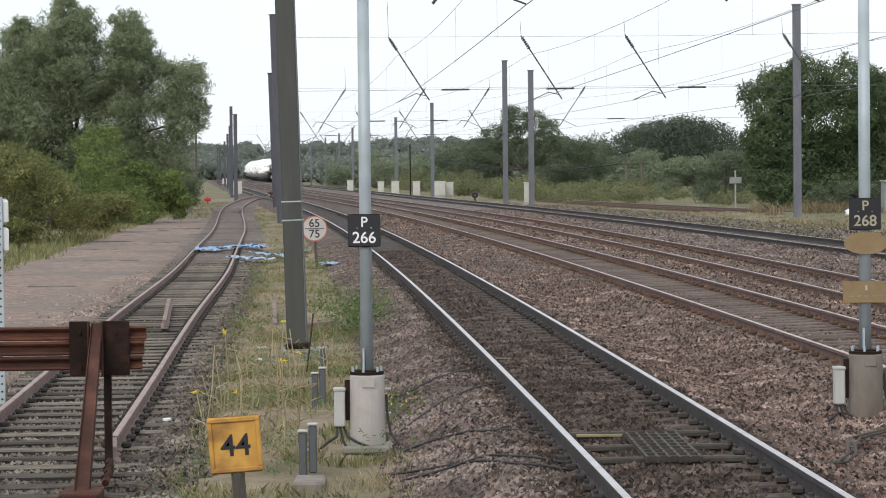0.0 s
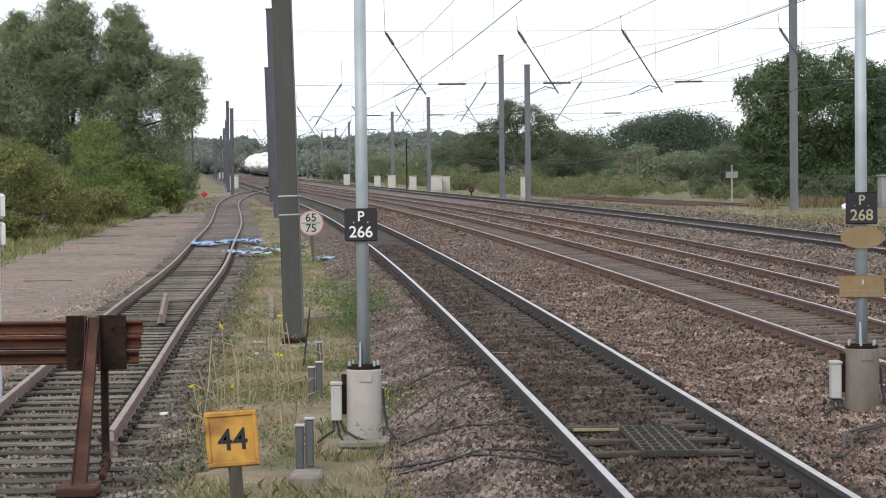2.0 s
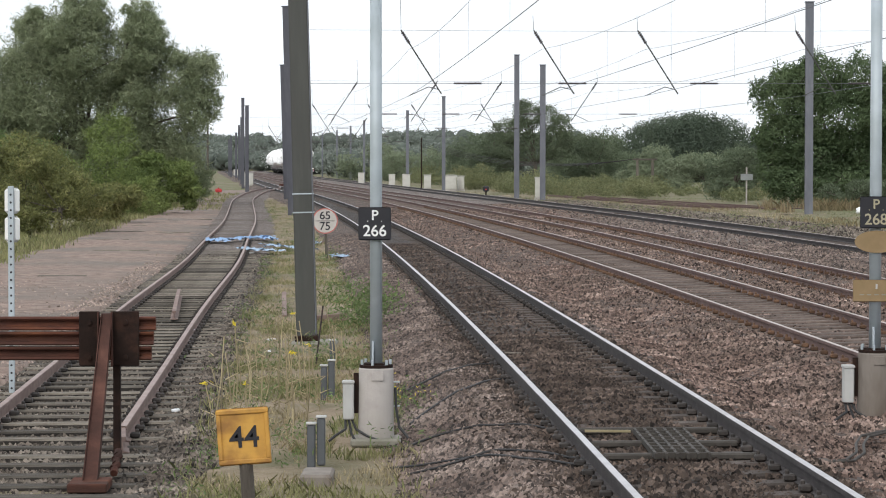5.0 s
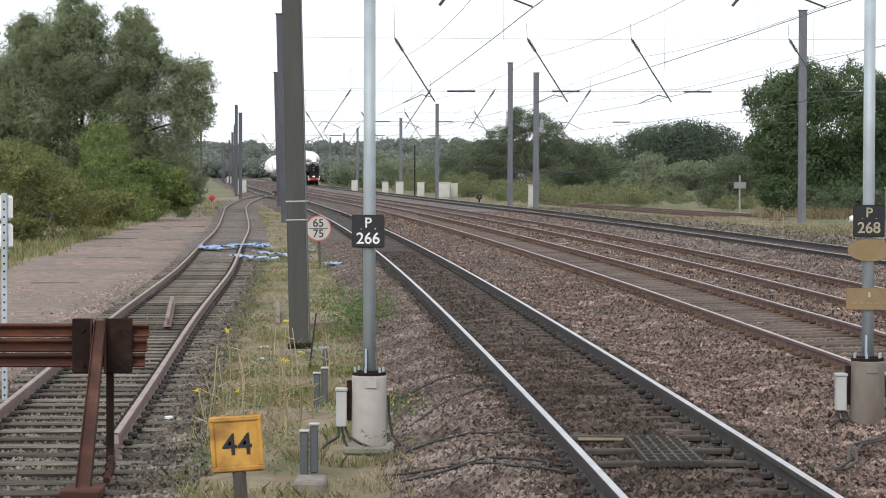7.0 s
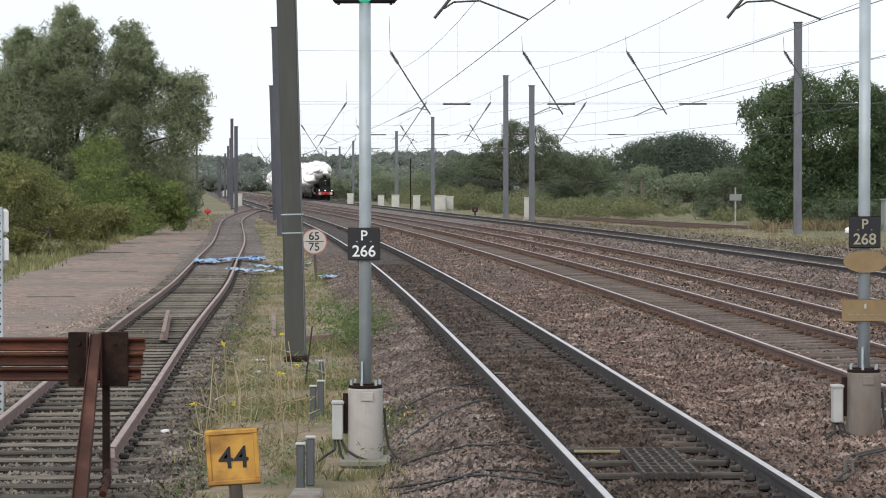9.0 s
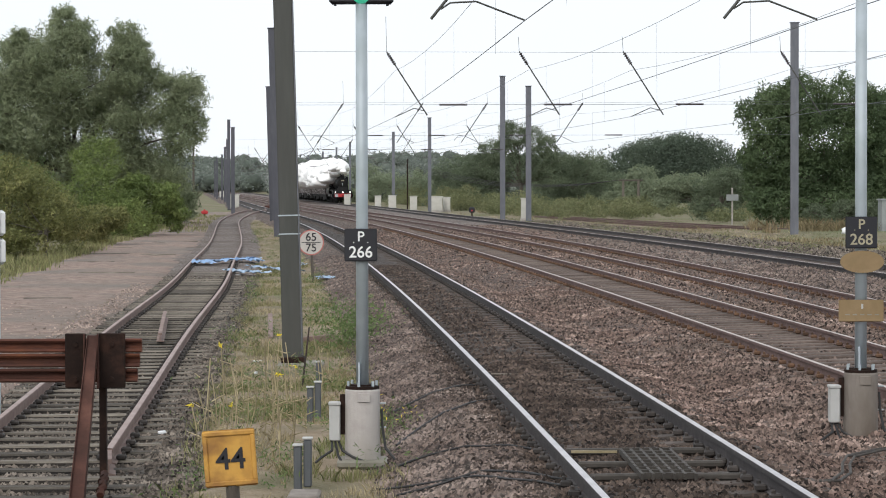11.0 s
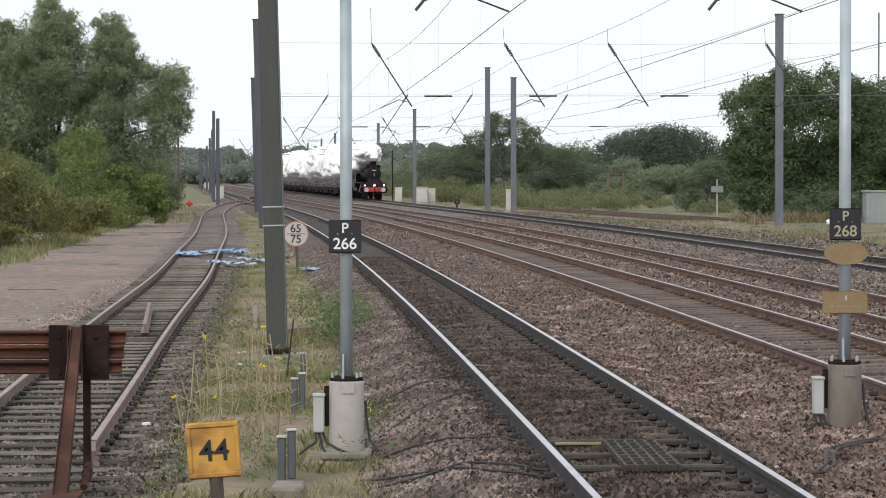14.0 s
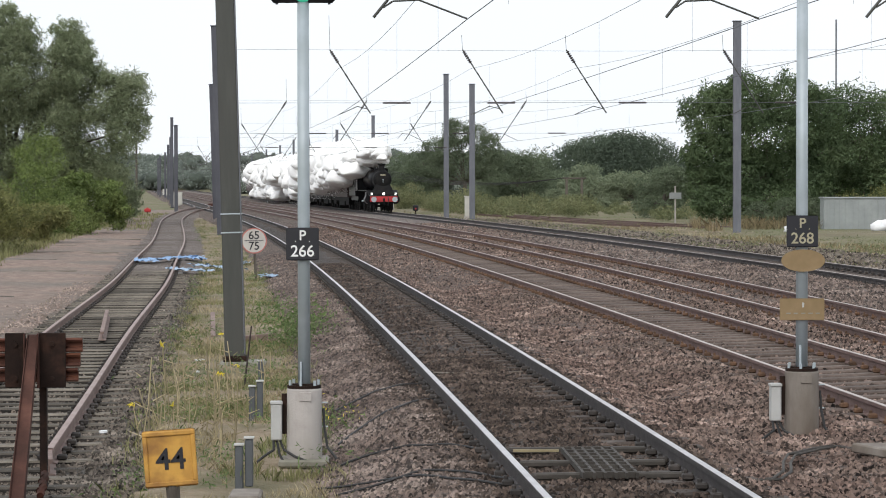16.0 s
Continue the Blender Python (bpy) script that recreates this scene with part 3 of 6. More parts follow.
def track(label, fx, y0, y1, zl, zr, sleeper_mat, side_mat, top_mat, pitch, far, clips_to, length=2.5, width=0.25, drop=0.165, jitter=0.0, start=None, zf=None):
    t = thing("railway_track", pose(0, 0, 0), label, "track", "railway tracks")
    rail_meshes(fx, y0, y1, -1, zf or zl, "rail", t, side_mat, top_mat, "")
    rail_meshes(fx, y0, y1, 1, zf or zr, "rail", t, side_mat, top_mat, "")
    me = Shape().box(0, 0, 0, length, width, 0.16, c=0.02).mesh("sleeper", sleeper_mat)
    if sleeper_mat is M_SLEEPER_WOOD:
        # faces that don't look up get the dark colour, as painted gap shade
        me.materials.append(M_CREOSOTE_SHADE)
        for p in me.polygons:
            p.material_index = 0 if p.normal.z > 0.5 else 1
    rest, clips = Shape(), Shape()
    rng = random.Random(int(y1 * 10))
    y = (start if start is not None else y0) + 0.3
    n = 0
    while y < far:
        s = (fx(y + 0.5) - fx(y - 0.5))
        rz = -math.degrees(math.atan(s)) + rng.uniform(-1, 1) * jitter
        z = (zl + zr) / 2 - drop - 0.075 + rng.uniform(-0.008, 0.008)
        tilt = math.degrees(math.atan((zr - zl) / 1.505))
        if 14.4 < y and n < 298:
            ob = part("sleeper", me, None, t)
            ob.matrix_basis = pose(fx(y) + rng.uniform(-1, 1) * jitter * 0.03, y, z, 0, -tilt, rz)
            n += 1
        else:
            rest.box(fx(y), y, z, length, width, 0.16, rot=Euler((0, -radians(tilt), radians(rz))).to_matrix())
        if 25.3 < y < clips_to or (y < clips_to and jitter == 0):
            for side, zz in ((-1, zl), (1, zr)):
                for k in (-1, 1):
                    xc = fx(y) + side * 0.7525 + k * 0.1
                    clips.box(xc, y, zz - 0.122, 0.1, 0.1, 0.06, c=0.015)
                    clips.box(xc + k * 0.02, y, zz - 0.08, 0.035, 0.045, 0.045, c=0.01)
        y += pitch * (1 + rng.uniform(-0.04, 0.04))
    if rest.v:
        tagged(part("sleeper_run", rest, sleeper_mat, t), kind="stuff")
    if clips.v:
        tagged(part("rail_fastening", clips, M_CLIP if side_mat is M_RUST else M_CLIP_DARK, t), kind="stuff")
    return t


def tracks():
    track("running line with bright worn rails on dark oily concrete sleepers", lambda y: line(1, y), -26.2, 995.6, 0, CANT, M_SLEEPER_T1, M_RUST_DARK, M_RAILTOP, 0.65, 196.5, 144.1, drop=0.162)
    track("running line with brown rusty rails on concrete sleepers", lambda y: line(2, y), -26.2, 995.6, 0, CANT, M_SLEEPER, M_RUST, M_RAILTOP_DULL, 0.65, 196.5, 144.1, drop=0.152)
    track("running line with brown rusty rails half buried in ballast", lambda y: line(3, y), -26.2, 995.6, 0, CANT, M_SLEEPER, M_RUST, M_RAILTOP_DULL, 0.65, 157.2, 117.9, drop=0.195)
    track("far running line with dark rails that carries the steam train", lambda y: line(4, y), -26.2, 995.6, 0, CANT, M_SLEEPER, M_RUST_DARK, M_RAILTOP_DULL, 0.65, 157.2, 78.6, drop=0.2)
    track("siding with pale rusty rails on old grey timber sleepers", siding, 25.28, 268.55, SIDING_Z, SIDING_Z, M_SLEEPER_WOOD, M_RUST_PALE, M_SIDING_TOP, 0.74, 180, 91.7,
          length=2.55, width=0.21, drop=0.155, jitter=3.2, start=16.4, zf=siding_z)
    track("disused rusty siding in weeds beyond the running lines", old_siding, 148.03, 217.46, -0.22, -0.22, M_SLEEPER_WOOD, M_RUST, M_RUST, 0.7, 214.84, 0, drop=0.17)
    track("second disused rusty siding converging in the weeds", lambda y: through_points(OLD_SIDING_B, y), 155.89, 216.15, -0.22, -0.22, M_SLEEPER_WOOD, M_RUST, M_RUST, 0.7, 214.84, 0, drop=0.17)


# ---- leaves ----
def lump(s, cx, cy, cz, r, ph, k=18, m=12, low=1.0, rough=0.0):
    """A billow: a bulging ball with small curls on it, flattened below its middle by the share low."""
    rings = []
    for j in range(m):
        a = math.pi * (j + 0.25) / (m - 0.5)
        rows = []
        for i in range(k):
            b = 2 * math.pi * i / k
            rr = r * (1 + 0.1 * math.sin(2 * b + ph[0]) * math.sin(2 * a + ph[1]) + 0.06 * math.sin(4 * b + ph[2] + 3 * a) + 0.05 * math.sin(7 * a + ph[2]) * math.sin(6 * b + ph[0]))
            if rough:
                q = Vector((math.sin(a) * math.cos(b) * 2.2 + ph[0], math.sin(a) * math.sin(b) * 2.2 + ph[1], math.cos(a) * 2.2 + ph[2]))
                rr *= 1 + rough * (noise.noise(q) + 0.6 * noise.noise(q * 2.3))
            z = rr * math.cos(a)
            rows.append((cx + rr * 1.15 * math.sin(a) * math.cos(b), cy + rr * 1.8 * math.sin(a) * math.sin(b), cz + (z if z > 0 else z * low)))
        rings.append(rows)
    s.loft(rings)


def leaf_mesh(name, centres, normals, size, aspect, material, rng):
    """Leaves as small bent quads at the given places (numpy arrays)."""
    n = len(centres)
    a = rng.normal(size=(n, 3))
    nrm = normals + rng.normal(size=(n, 3)) * 0.9
    nrm /= np.linalg.norm(nrm, axis=1, keepdims=True) + 1e-9
    u = np.cross(nrm, a)
    u /= np.linalg.norm(u, axis=1, keepdims=True) + 1e-9
    w = np.cross(nrm, u)
    s = size * rng.uniform(0.6, 1.35, (n, 1))
    ul, wl = u * s, w * s * aspect
    v = np.stack([centres - ul, centres + wl * 0.5 + nrm * s * 0.12, centres + ul, centres - wl * 0.5 + nrm * s * 0.12], 1).reshape(-1, 3)
    me = bpy.data.meshes.new(name)
    me.vertices.add(4 * n)
    me.vertices.foreach_set("co", v.ravel())
    me.loops.add(4 * n)
    me.loops.foreach_set("vertex_index", np.arange(4 * n, dtype=np.int32))
    me.polygons.add(n)
    me.polygons.foreach_set("loop_start", np.arange(0, 4 * n, 4, dtype=np.int32))
    me.materials.append(material)
    me.update(calc_edges=True)
    return me


def crown_points(blobs, count, rng, shell=0.55, spray=0.12, clumps=0):
    """Places in and on lumpy clumps: blobs are (x, y, z, rx, ry, rz). Each may carry smaller clumps all over it."""
    b = np.array(blobs, float)
    if clumps:
        d = rng.normal(size=(len(b), clumps, 3)) + np.array((0, 0, 0.25))
        d /= np.linalg.norm(d, axis=2, keepdims=True)
        sub = b[:, None, :3] + d * b[:, None, 3:] * rng.uniform(0.6, 0.95, (len(b), clumps, 1))
        rad = b[:, None, 3:] * rng.uniform(0.24, 0.42, (len(b), clumps, 1)) * np.array((1.1, 1.1, 0.85))
        b = np.concatenate([np.concatenate([b[:, :3], b[:, 3:] * 0.9], 1), np.concatenate([sub, rad], 2).reshape(-1, 6)])
    vol = b[:, 3] * b[:, 4] * b[:, 5]
    pick = rng.choice(len(b), count, p=vol ** 0.75 / (vol ** 0.75).sum())
    d = rng.normal(size=(count, 3))
    d /= np.linalg.norm(d, axis=1, keepdims=True)
    lump = 1 + 0.16 * np.sin(d[:, 0:1] * 7 + pick[:, None]) * np.sin(d[:, 2:3] * 6 + pick[:, None] * 2) + 0.1 * np.sin(d[:, 1:2] * 13 + pick[:, None] * 3)
    r = (shell + (1 - shell) * rng.random((count, 1)) ** 0.6) * lump
    p = b[pick, :3] + d * r * b[pick, 3:]
    # a fifth of the leaves stands out in short sprays
    k = int(count * spray)
    if k:
        tip = rng.normal(size=(len(b), 14, 3)) + np.array((0, 0, 0.25))
        tip /= np.linalg.norm(tip, axis=2, keepdims=True)
        which = rng.integers(0, 14, k)
        t = tip[pick[:k], which]
        out = rng.uniform(0.75, 1.32, (k, 1))
        p[:k] = b[pick[:k], :3] + (t * out + rng.normal(size=(k, 3)) * 0.1) * b[pick[:k], 3:]
    return p, d


def tree(name, label, category, x, y, z, height, blobs, leaves, size, aspect, material, seed, trunk=0.25, group="", shell=0.5, spray=0.12, clumps=6):
    """A tree: tapered trunk with limbs to the clumps, and a crown of leaves. blobs are in the tree's own space."""
    rng = np.random.default_rng(seed)
    t = thing(name, pose(x, y, z), label, category, group)
    s = Shape()
    fork = height * 0.3
    s.tube((0, 0, -0.3), (0.05, 0, fork), trunk, trunk * 0.7, n=9)
    for bx, by, bz, rx, ry, rz in blobs[:20]:
        mid = (bx * 0.45 + rng.normal() * 0.15, by * 0.45, fork + (bz - fork) * 0.45)
        s.tube((0.05, 0, fork * 0.9), mid, trunk * 0.42, trunk * 0.28, n=6)
        s.tube(mid, (bx, by, bz), trunk * 0.28, trunk * 0.1, n=6)
        for k in range(4):
            d = rng.normal(size=3) * np.array((rx, ry, rz)) * 0.5
            s.tube((bx, by, bz), (bx + d[0], by + d[1], bz + abs(d[2])), trunk * 0.1, trunk * 0.03, n=4)
    part("trunk", s, M_BARK, t)
    p, d = crown_points(blobs, leaves, rng, shell, spray, clumps)
    part("crown", leaf_mesh("crown", p, d, size, aspect, material, rng), None, t)
    return t


def blobs_in(rng, n, w, dpt, z0, z1, r, top=0.6):
    """Clumps that fill a rounded crown of width w and depth dpt between heights z0 and z1."""
    out = []
    for i in range(n):
        for _ in range(40):
            q = rng.uniform(-1, 1, 3)
            k = (q[2] + 1) / 2
            if q[0] ** 2 + q[1] ** 2 < (1 - max(0, k - 0.35) ** 2 * 1.6) ** 2 and abs(q).max() > 0.35:
                break
        rr = r * rng.uniform(0.7, 1.25)
        out.append((q[0] * w / 2, q[1] * dpt / 2, z0 + k * (z1 - z0), rr * rng.uniform(0.9, 1.3), rr, rr * rng.uniform(0.7, 1.0)))
    return out


def faces_mesh(name, v, k, material):
    """A mesh of separate polygons of k corners from an (n, k, 3) array."""
    n = len(v)
    me = bpy.data.meshes.new(name)
    me.vertices.add(k * n)
    me.vertices.foreach_set("co", v.astype(np.float32).ravel())
    me.loops.add(k * n)
    me.loops.foreach_set("vertex_index", np.arange(k * n, dtype=np.int32))
    me.polygons.add(n)
    me.polygons.foreach_set("loop_start", np.arange(0, k * n, k, dtype=np.int32))
    me.materials.append(material)
    me.update(calc_edges=True)
    return me


RIDGE = np.array([(-1, -1, -0.8), (1, -1, -0.8), (1, 1, -0.8), (-1, 1, -0.8), (-0.35, -0.1, 1), (0.45, 0.15, 0.85)], float)


def places(sec, x0, x1, y0, y1, density, rng):
    """Random places on a bed, from x0 to x1 as shares of its width, in the part of the plan that lies open to view."""
    out = []
    ya = y0
    while ya < y1:
        yb = min(ya + max(1.0, ya * 0.05), y1)
        s = sec((ya + yb) / 2)
        lo, hi = s[0][0] + (s[-1][0] - s[0][0]) * x0, s[0][0] + (s[-1][0] - s[0][0]) * x1
        lo, hi = max(lo, -0.2 * yb - 0.4), min(hi, 0.23 * yb + 0.4)
        if hi > lo:
            n = int(density * (hi - lo) * (yb - ya))
            yy = rng.uniform(ya, yb, n)
            xx = rng.uniform(lo, hi, n)
            for x, y in zip(xx, yy):
                out.append((x, y, height_in(sec, x, y)))
        ya = yb
    return np.array(out)


def hoop(pts, r, n=6):
    """One unbroken bent tube through the points."""
    rings = []
    for k, p in enumerate(pts):
        q = (Vector(pts[min(k + 1, len(pts) - 1)]) - Vector(pts[max(k - 1, 0)])).to_track_quat("Z", "Y")
        rings.append([tuple(Vector(p) + q @ Vector((r * math.cos(2 * math.pi * i / n), r * math.sin(2 * math.pi * i / n), 0))) for i in range(n)])
    return Shape().loft(rings)


def stones(name, label, spots, size, material, seed):
    """Loose angular stones, each a broken ridge of four faces sunk into the bed."""
    r = np.random.default_rng(seed)
    n = len(spots)
    v = RIDGE[None] * r.uniform(0.6, 1.2, (n, 6, 1)) * (size * (0.45 + 1.1 * r.random((n, 1, 1)) ** 1.7) / 2) * r.uniform(0.7, 1.25, (n, 1, 3)) * np.array((1.15, 1.0, 0.95))
    ang = r.uniform(0, 2 * np.pi, (n, 1))
    tip = r.normal(size=(n, 1)) * 0.3
    ca, sa, cb, sb = np.cos(ang), np.sin(ang), np.cos(tip), np.sin(tip)
    y1, z1 = v[..., 1] * cb - v[..., 2] * sb, v[..., 1] * sb + v[..., 2] * cb
    x2, y2 = v[..., 0] * ca - y1 * sa, v[..., 0] * sa + y1 * ca
    v = np.stack([x2, y2, z1], -1) + spots[:, None, :] + np.array((0, 0, size * 0.25))
    me = bpy.data.meshes.new(name)
    me.vertices.add(6 * n)
    me.vertices.foreach_set("co", v.astype(np.float32).ravel())
    loops = np.array((0, 1, 5, 4, 1, 2, 5, 2, 3, 4, 5, 3, 0, 4))
    me.loops.add(14 * n)
    me.loops.foreach_set("vertex_index", (loops[None] + 6 * np.arange(n)[:, None]).astype(np.int32).ravel())
    me.polygons.add(4 * n)
    me.polygons.foreach_set("loop_start", (np.array((0, 4, 7, 11))[None] + 14 * np.arange(n)[:, None]).astype(np.int32).ravel())
    me.materials.append(material)
    me.update(calc_edges=True)
    ob = part(name, me, None)
    return tagged(ob, label, "ballast", kind="stuff")


def blades(name, label, spots, h, w, material, seed, lean=0.5):
    r = np.random.default_rng(seed)
    n = len(spots)
    hh = h * r.uniform(0.35, 1.3, (n, 1))
    a = r.uniform(0, 2 * np.pi, (n, 1))
    u = np.concatenate([np.cos(a), np.sin(a), np.zeros((n, 1))], 1) * w * r.uniform(0.6, 1.4, (n, 1))
    b = r.uniform(0, 2 * np.pi, (n, 1))
    l = np.concatenate([np.cos(b), np.sin(b), np.zeros((n, 1))], 1) * hh * lean * r.uniform(0, 1, (n, 1))
    up = np.array((0, 0, 1.0)) * hh
    p = spots - np.array((0, 0, 0.03))
    mid = p + up * 0.6 + l * 0.35
    tip = p + up + l
    v = np.stack([p - u, p + u, mid + u * 0.7, tip, mid - u * 0.7], 1)
    ob = part(name, faces_mesh(name, v, 5, material), None)
    return tagged(ob, label, "grass", kind="stuff")


def weeds(name, label, spots, height, size, material, seed, per=26, spread=0.12):
    """Leafy weeds: short stems of leaves round each spot."""
    r = np.random.default_rng(seed)
    n = len(spots) * per
    base = np.repeat(spots, per, 0)
    k = r.random((n, 1))
    hs = np.repeat(height * r.uniform(0.5, 1.2, (len(spots), 1)), per, 0)
    p = base + np.concatenate([r.normal(size=(n, 2)) * spread * (0.4 + k), hs * k], 1)
    d = r.normal(size=(n, 3)) + np.array((0, 0, 0.8))
    ob = part(name, leaf_mesh(name, p, d, size, 0.45, material, r), None)
    return tagged(ob, label, "weeds", kind="stuff")


def loose_ground():
    r = np.random.default_rng(101)
    stones("cess_stones", "loose brown stones on the shoulder of the line", np.concatenate([places(sec_shoulder, 0.2, 1, 15.72, 35.37, 687, r), places(sec_shoulder, 0.2, 1, 35.37, 58.95, 290.1, r), places(sec_shoulder, 0.2, 1, 58.95, 91.7, 84, r)]), 0.038, M_STONE_GREY, 1)
    stones("between_stones", "loose brown stones between the lines", np.concatenate([places(sec_gap, 0, 1, 17.03, 36.68, 580.2, r), places(sec_gap, 0, 1, 36.68, 62.88, 229, r), places(sec_gap, 0, 1, 62.88, 104.8, 68.7, r)]), 0.041, M_STONE, 2)
    stones("four_foot_stones", "dark oily stones round the sleepers", np.concatenate([places(sec_shoulder, 0.72, 1, 16, 36, 130, r), places(sec_shoulder, 0.86, 1, 16, 40, 260, r), places(sec_first, 0, 1, 17.03, 36.68, 610.7, r), places(sec_first, 0, 1, 36.68, 78.6, 129.8, r)]), 0.043, M_STONE_DARK, 3)
    stones("middle_stones", "brown stones round the middle lines", np.concatenate([places(sec_middle, 0, 1, 23.58, 52.4, 175.6, r), places(sec_middle, 0, 1, 52.4, 91.7, 57.3, r)]), 0.048, M_STONE, 4)
    stones("far_stones", "pale stones beside the far line", np.concatenate([places(sec_far, 0, 0.62, 44.54, 78.6, 68.7, r), places(sec_far, 0, 0.62, 78.6, 117.9, 26.7, r)]), 0.07, M_STONE_GREY, 5)
    stones("siding_stones", "dirty grey stones beside the siding", np.concatenate([places(sec_siding, 0.74, 1.0, 15.72, 47.16, 343.5, r), places(sec_siding, 0.74, 0.98, 47.16, 78.6, 91.6, r), places(sec_siding, 0.1, 0.24, 23.58, 78.6, 45.8, r),
                                                                               places(sec_siding, 0.02, 0.98, 15.72, 24.89, 230, r), places(sec_siding, 0.22, 0.78, 22.27, 39.3, 251.9, r), places(sec_siding, 0.24, 0.76, 39.3, 78.6, 91.6, r)]), 0.042, M_STONE_DIRTY, 6)

    stones("middle_gravel", "brown stones along the far stretch of the lines", np.concatenate([places(sec_middle, 0, 1, 90, 140, 40, r), places(sec_gap, 0, 1, 104, 150, 34, r), places(sec_far, 0, 0.62, 118, 160, 24, r)]), 0.062, M_STONE, 9)
    stones("lane_gravel", "loose pinkish gravel on the lane", np.concatenate([places(sec_lane, 0.3, 0.97, 31.44, 58.95, 10.7, r), places(sec_lane, 0.88, 1.0, 26.2, 72.05, 84, r)]), 0.034, M_LANE_STONE, 8)
    stones("cess_gravel", "dark gravel strewn over the trodden earth beyond the far line", np.concatenate([places(sec_cess, 0.05, 0.9, 72.05, 117.9, 19.8, r), places(sec_cess, 0.05, 0.9, 117.9, 196.5, 9.2, r)]), 0.1, M_STONE_DIRTY, 7)

    def patchy(p, s, cut, seed):
        keep = [not (abs(x + 2.2) < 0.6 and 38.2 < y < 40.2) and not (abs(x + 0.77) < 0.42 and 24.2 < y < 25.6) and hash_noise(x, y, s, seed) + 0.25 * hash_noise(x, y, s * 3.1, seed + 1) > cut for x, y, z in p]
        return p[np.array(keep)]

    v = np.concatenate([places(sec_verge, 0.05, 0.98, 15.72, 44.54, 534.4, r), places(sec_verge, 0.05, 0.98, 44.54, 91.7, 198.5, r), places(sec_verge, 0.05, 0.98, 91.7, 196.5, 45.8, r)])
    blades("straw_grass", "dry straw-coloured grass on the verge", patchy(v, 0.55, 0.0, 3), 0.09, 0.005, M_STRAW, 11, 1.1)
    blades("green_grass", "patchy green grass on the verge", patchy(v, 0.5, 0.12, 9), 0.12, 0.006, M_GRASS, 12, 0.9)
    sh = np.concatenate([places(sec_shoulder, 0.05, 0.45, 15.72, 52.4, 122.1, r), places(sec_siding, 0.8, 1.0, 15.72, 78.6, 99.2, r), places(sec_siding, 0.0, 0.1, 26.2, 78.6, 30.5, r)])
    blades("edge_grass", "sparse grass creeping over the ballast edges", patchy(sh, 0.7, 0.02, 5), 0.13, 0.006, M_GRASS, 13, 0.9)
    wv = np.concatenate([places(sec_verge, 0.05, 1, 15.72, 78.6, 2.4, r), places(sec_verge, 0.1, 1, 78.6, 157.2, 0.9, r)])
    weeds("verge_weeds", "leafy green weeds in the verge", patchy(wv, 0.5, 0.05, 15), 0.3, 0.032, M_WEED, 21, per=40)
    sp = np.array([(siding(y) + x, y, -0.5) for x, y in ((-0.6, 17.82), (-0.3, 18.6), (0.9, 17.29), (1.2, 18.34), (1.35, 19.91), (1.6, 21.48), (-0.9, 19.13), (1.7, 24.23), (1.9, 26.2))])
    weeds("siding_weeds", "low green weeds growing at the end of the siding", sp, 0.16, 0.035, M_WEED, 26, per=45, spread=0.16)
    clump = np.array([(-1.95 + 0.5 * q, 43.2 + 3.1 * u, -0.43) for q, u in r.normal(size=(26, 2)) * 0.5 + np.array((0.9, 0.3))])
    weeds("tall_weeds", "clump of tall green weeds behind the mast", clump, 0.75, 0.055, M_WEED, 22, per=60, spread=0.14)
    near = np.array([(-0.4 + 0.55 * q, 27.0 + 1.7 * u, -0.38) for q, u in r.normal(size=(9, 2)) * 0.6])
    weeds("flowering_weeds", "weeds with small pale yellow flowers by the signal base", near, 0.3, 0.03, M_WEED, 23, per=40, spread=0.08)
    weeds("pale_flowers", "small pale yellow flower heads by the signal base", near + np.array((0, 0, 0.22)), 0.12, 0.02, M_FLOWER, 24, per=5, spread=0.1)
    stalk = Shape()
    heads = []
    for k in range(48):
        x, y = -2.6 + 1.1 * r.random(), 23 + 11.8 * r.random()
        hgt = r.uniform(0.3, 1.0)
        tip = (x + r.normal() * 0.07, y, -0.45 + hgt)
        stalk.path([(x, y, -0.45), ((x + tip[0]) / 2 + 0.02, y, -0.45 + hgt / 2), tip], 0.006, n=4)
        if k % 9 == 0:
            heads.append(tip)
        for q in range(5):
            z = -0.45 + hgt * (0.15 + 0.16 * q)
            stalk.tube((x, y, z), (x + r.normal() * 0.08, y + r.normal() * 0.05, z + 0.05), 0.008, 0.002, n=4)
    tagged(part("weed_stalks", stalk, M_STRAW), "tall thin dry weed stalks in the verge", "weeds", kind="stuff")
    weeds("yellow_flowers", "bright yellow flower heads on thin stalks", np.array(heads), 0.03, 0.035, M_FLOWER, 25, per=9, spread=0.02)
    # rough grass beyond the far line and along the lane
    g = []
    while len(g) < 12000:
        y = 81 + 196 * r.random() ** 1.3
        x = line(4, y) + 2.6 + 26 * r.random()
        if (x > line(4, y) + 8.5 or r.random() < 0.08) and x < 0.23 * y and abs(x - old_siding(y)) > 1.2 and hash_noise(x, y, 0.16, 8) > -0.12:
            g.append((x, y, -0.42 if abs(x - old_siding(y)) > 2 else -0.36))
    blades("meadow_grass", "dry yellow grass beyond the far line", np.array(g), 0.14, 0.016, M_STRAW, 31, 1.2)
    g = []
    while len(g) < 9000:
        y = 81 + 196 * r.random() ** 1.2
        x = line(4, y) + 3.0 + 22 * r.random()
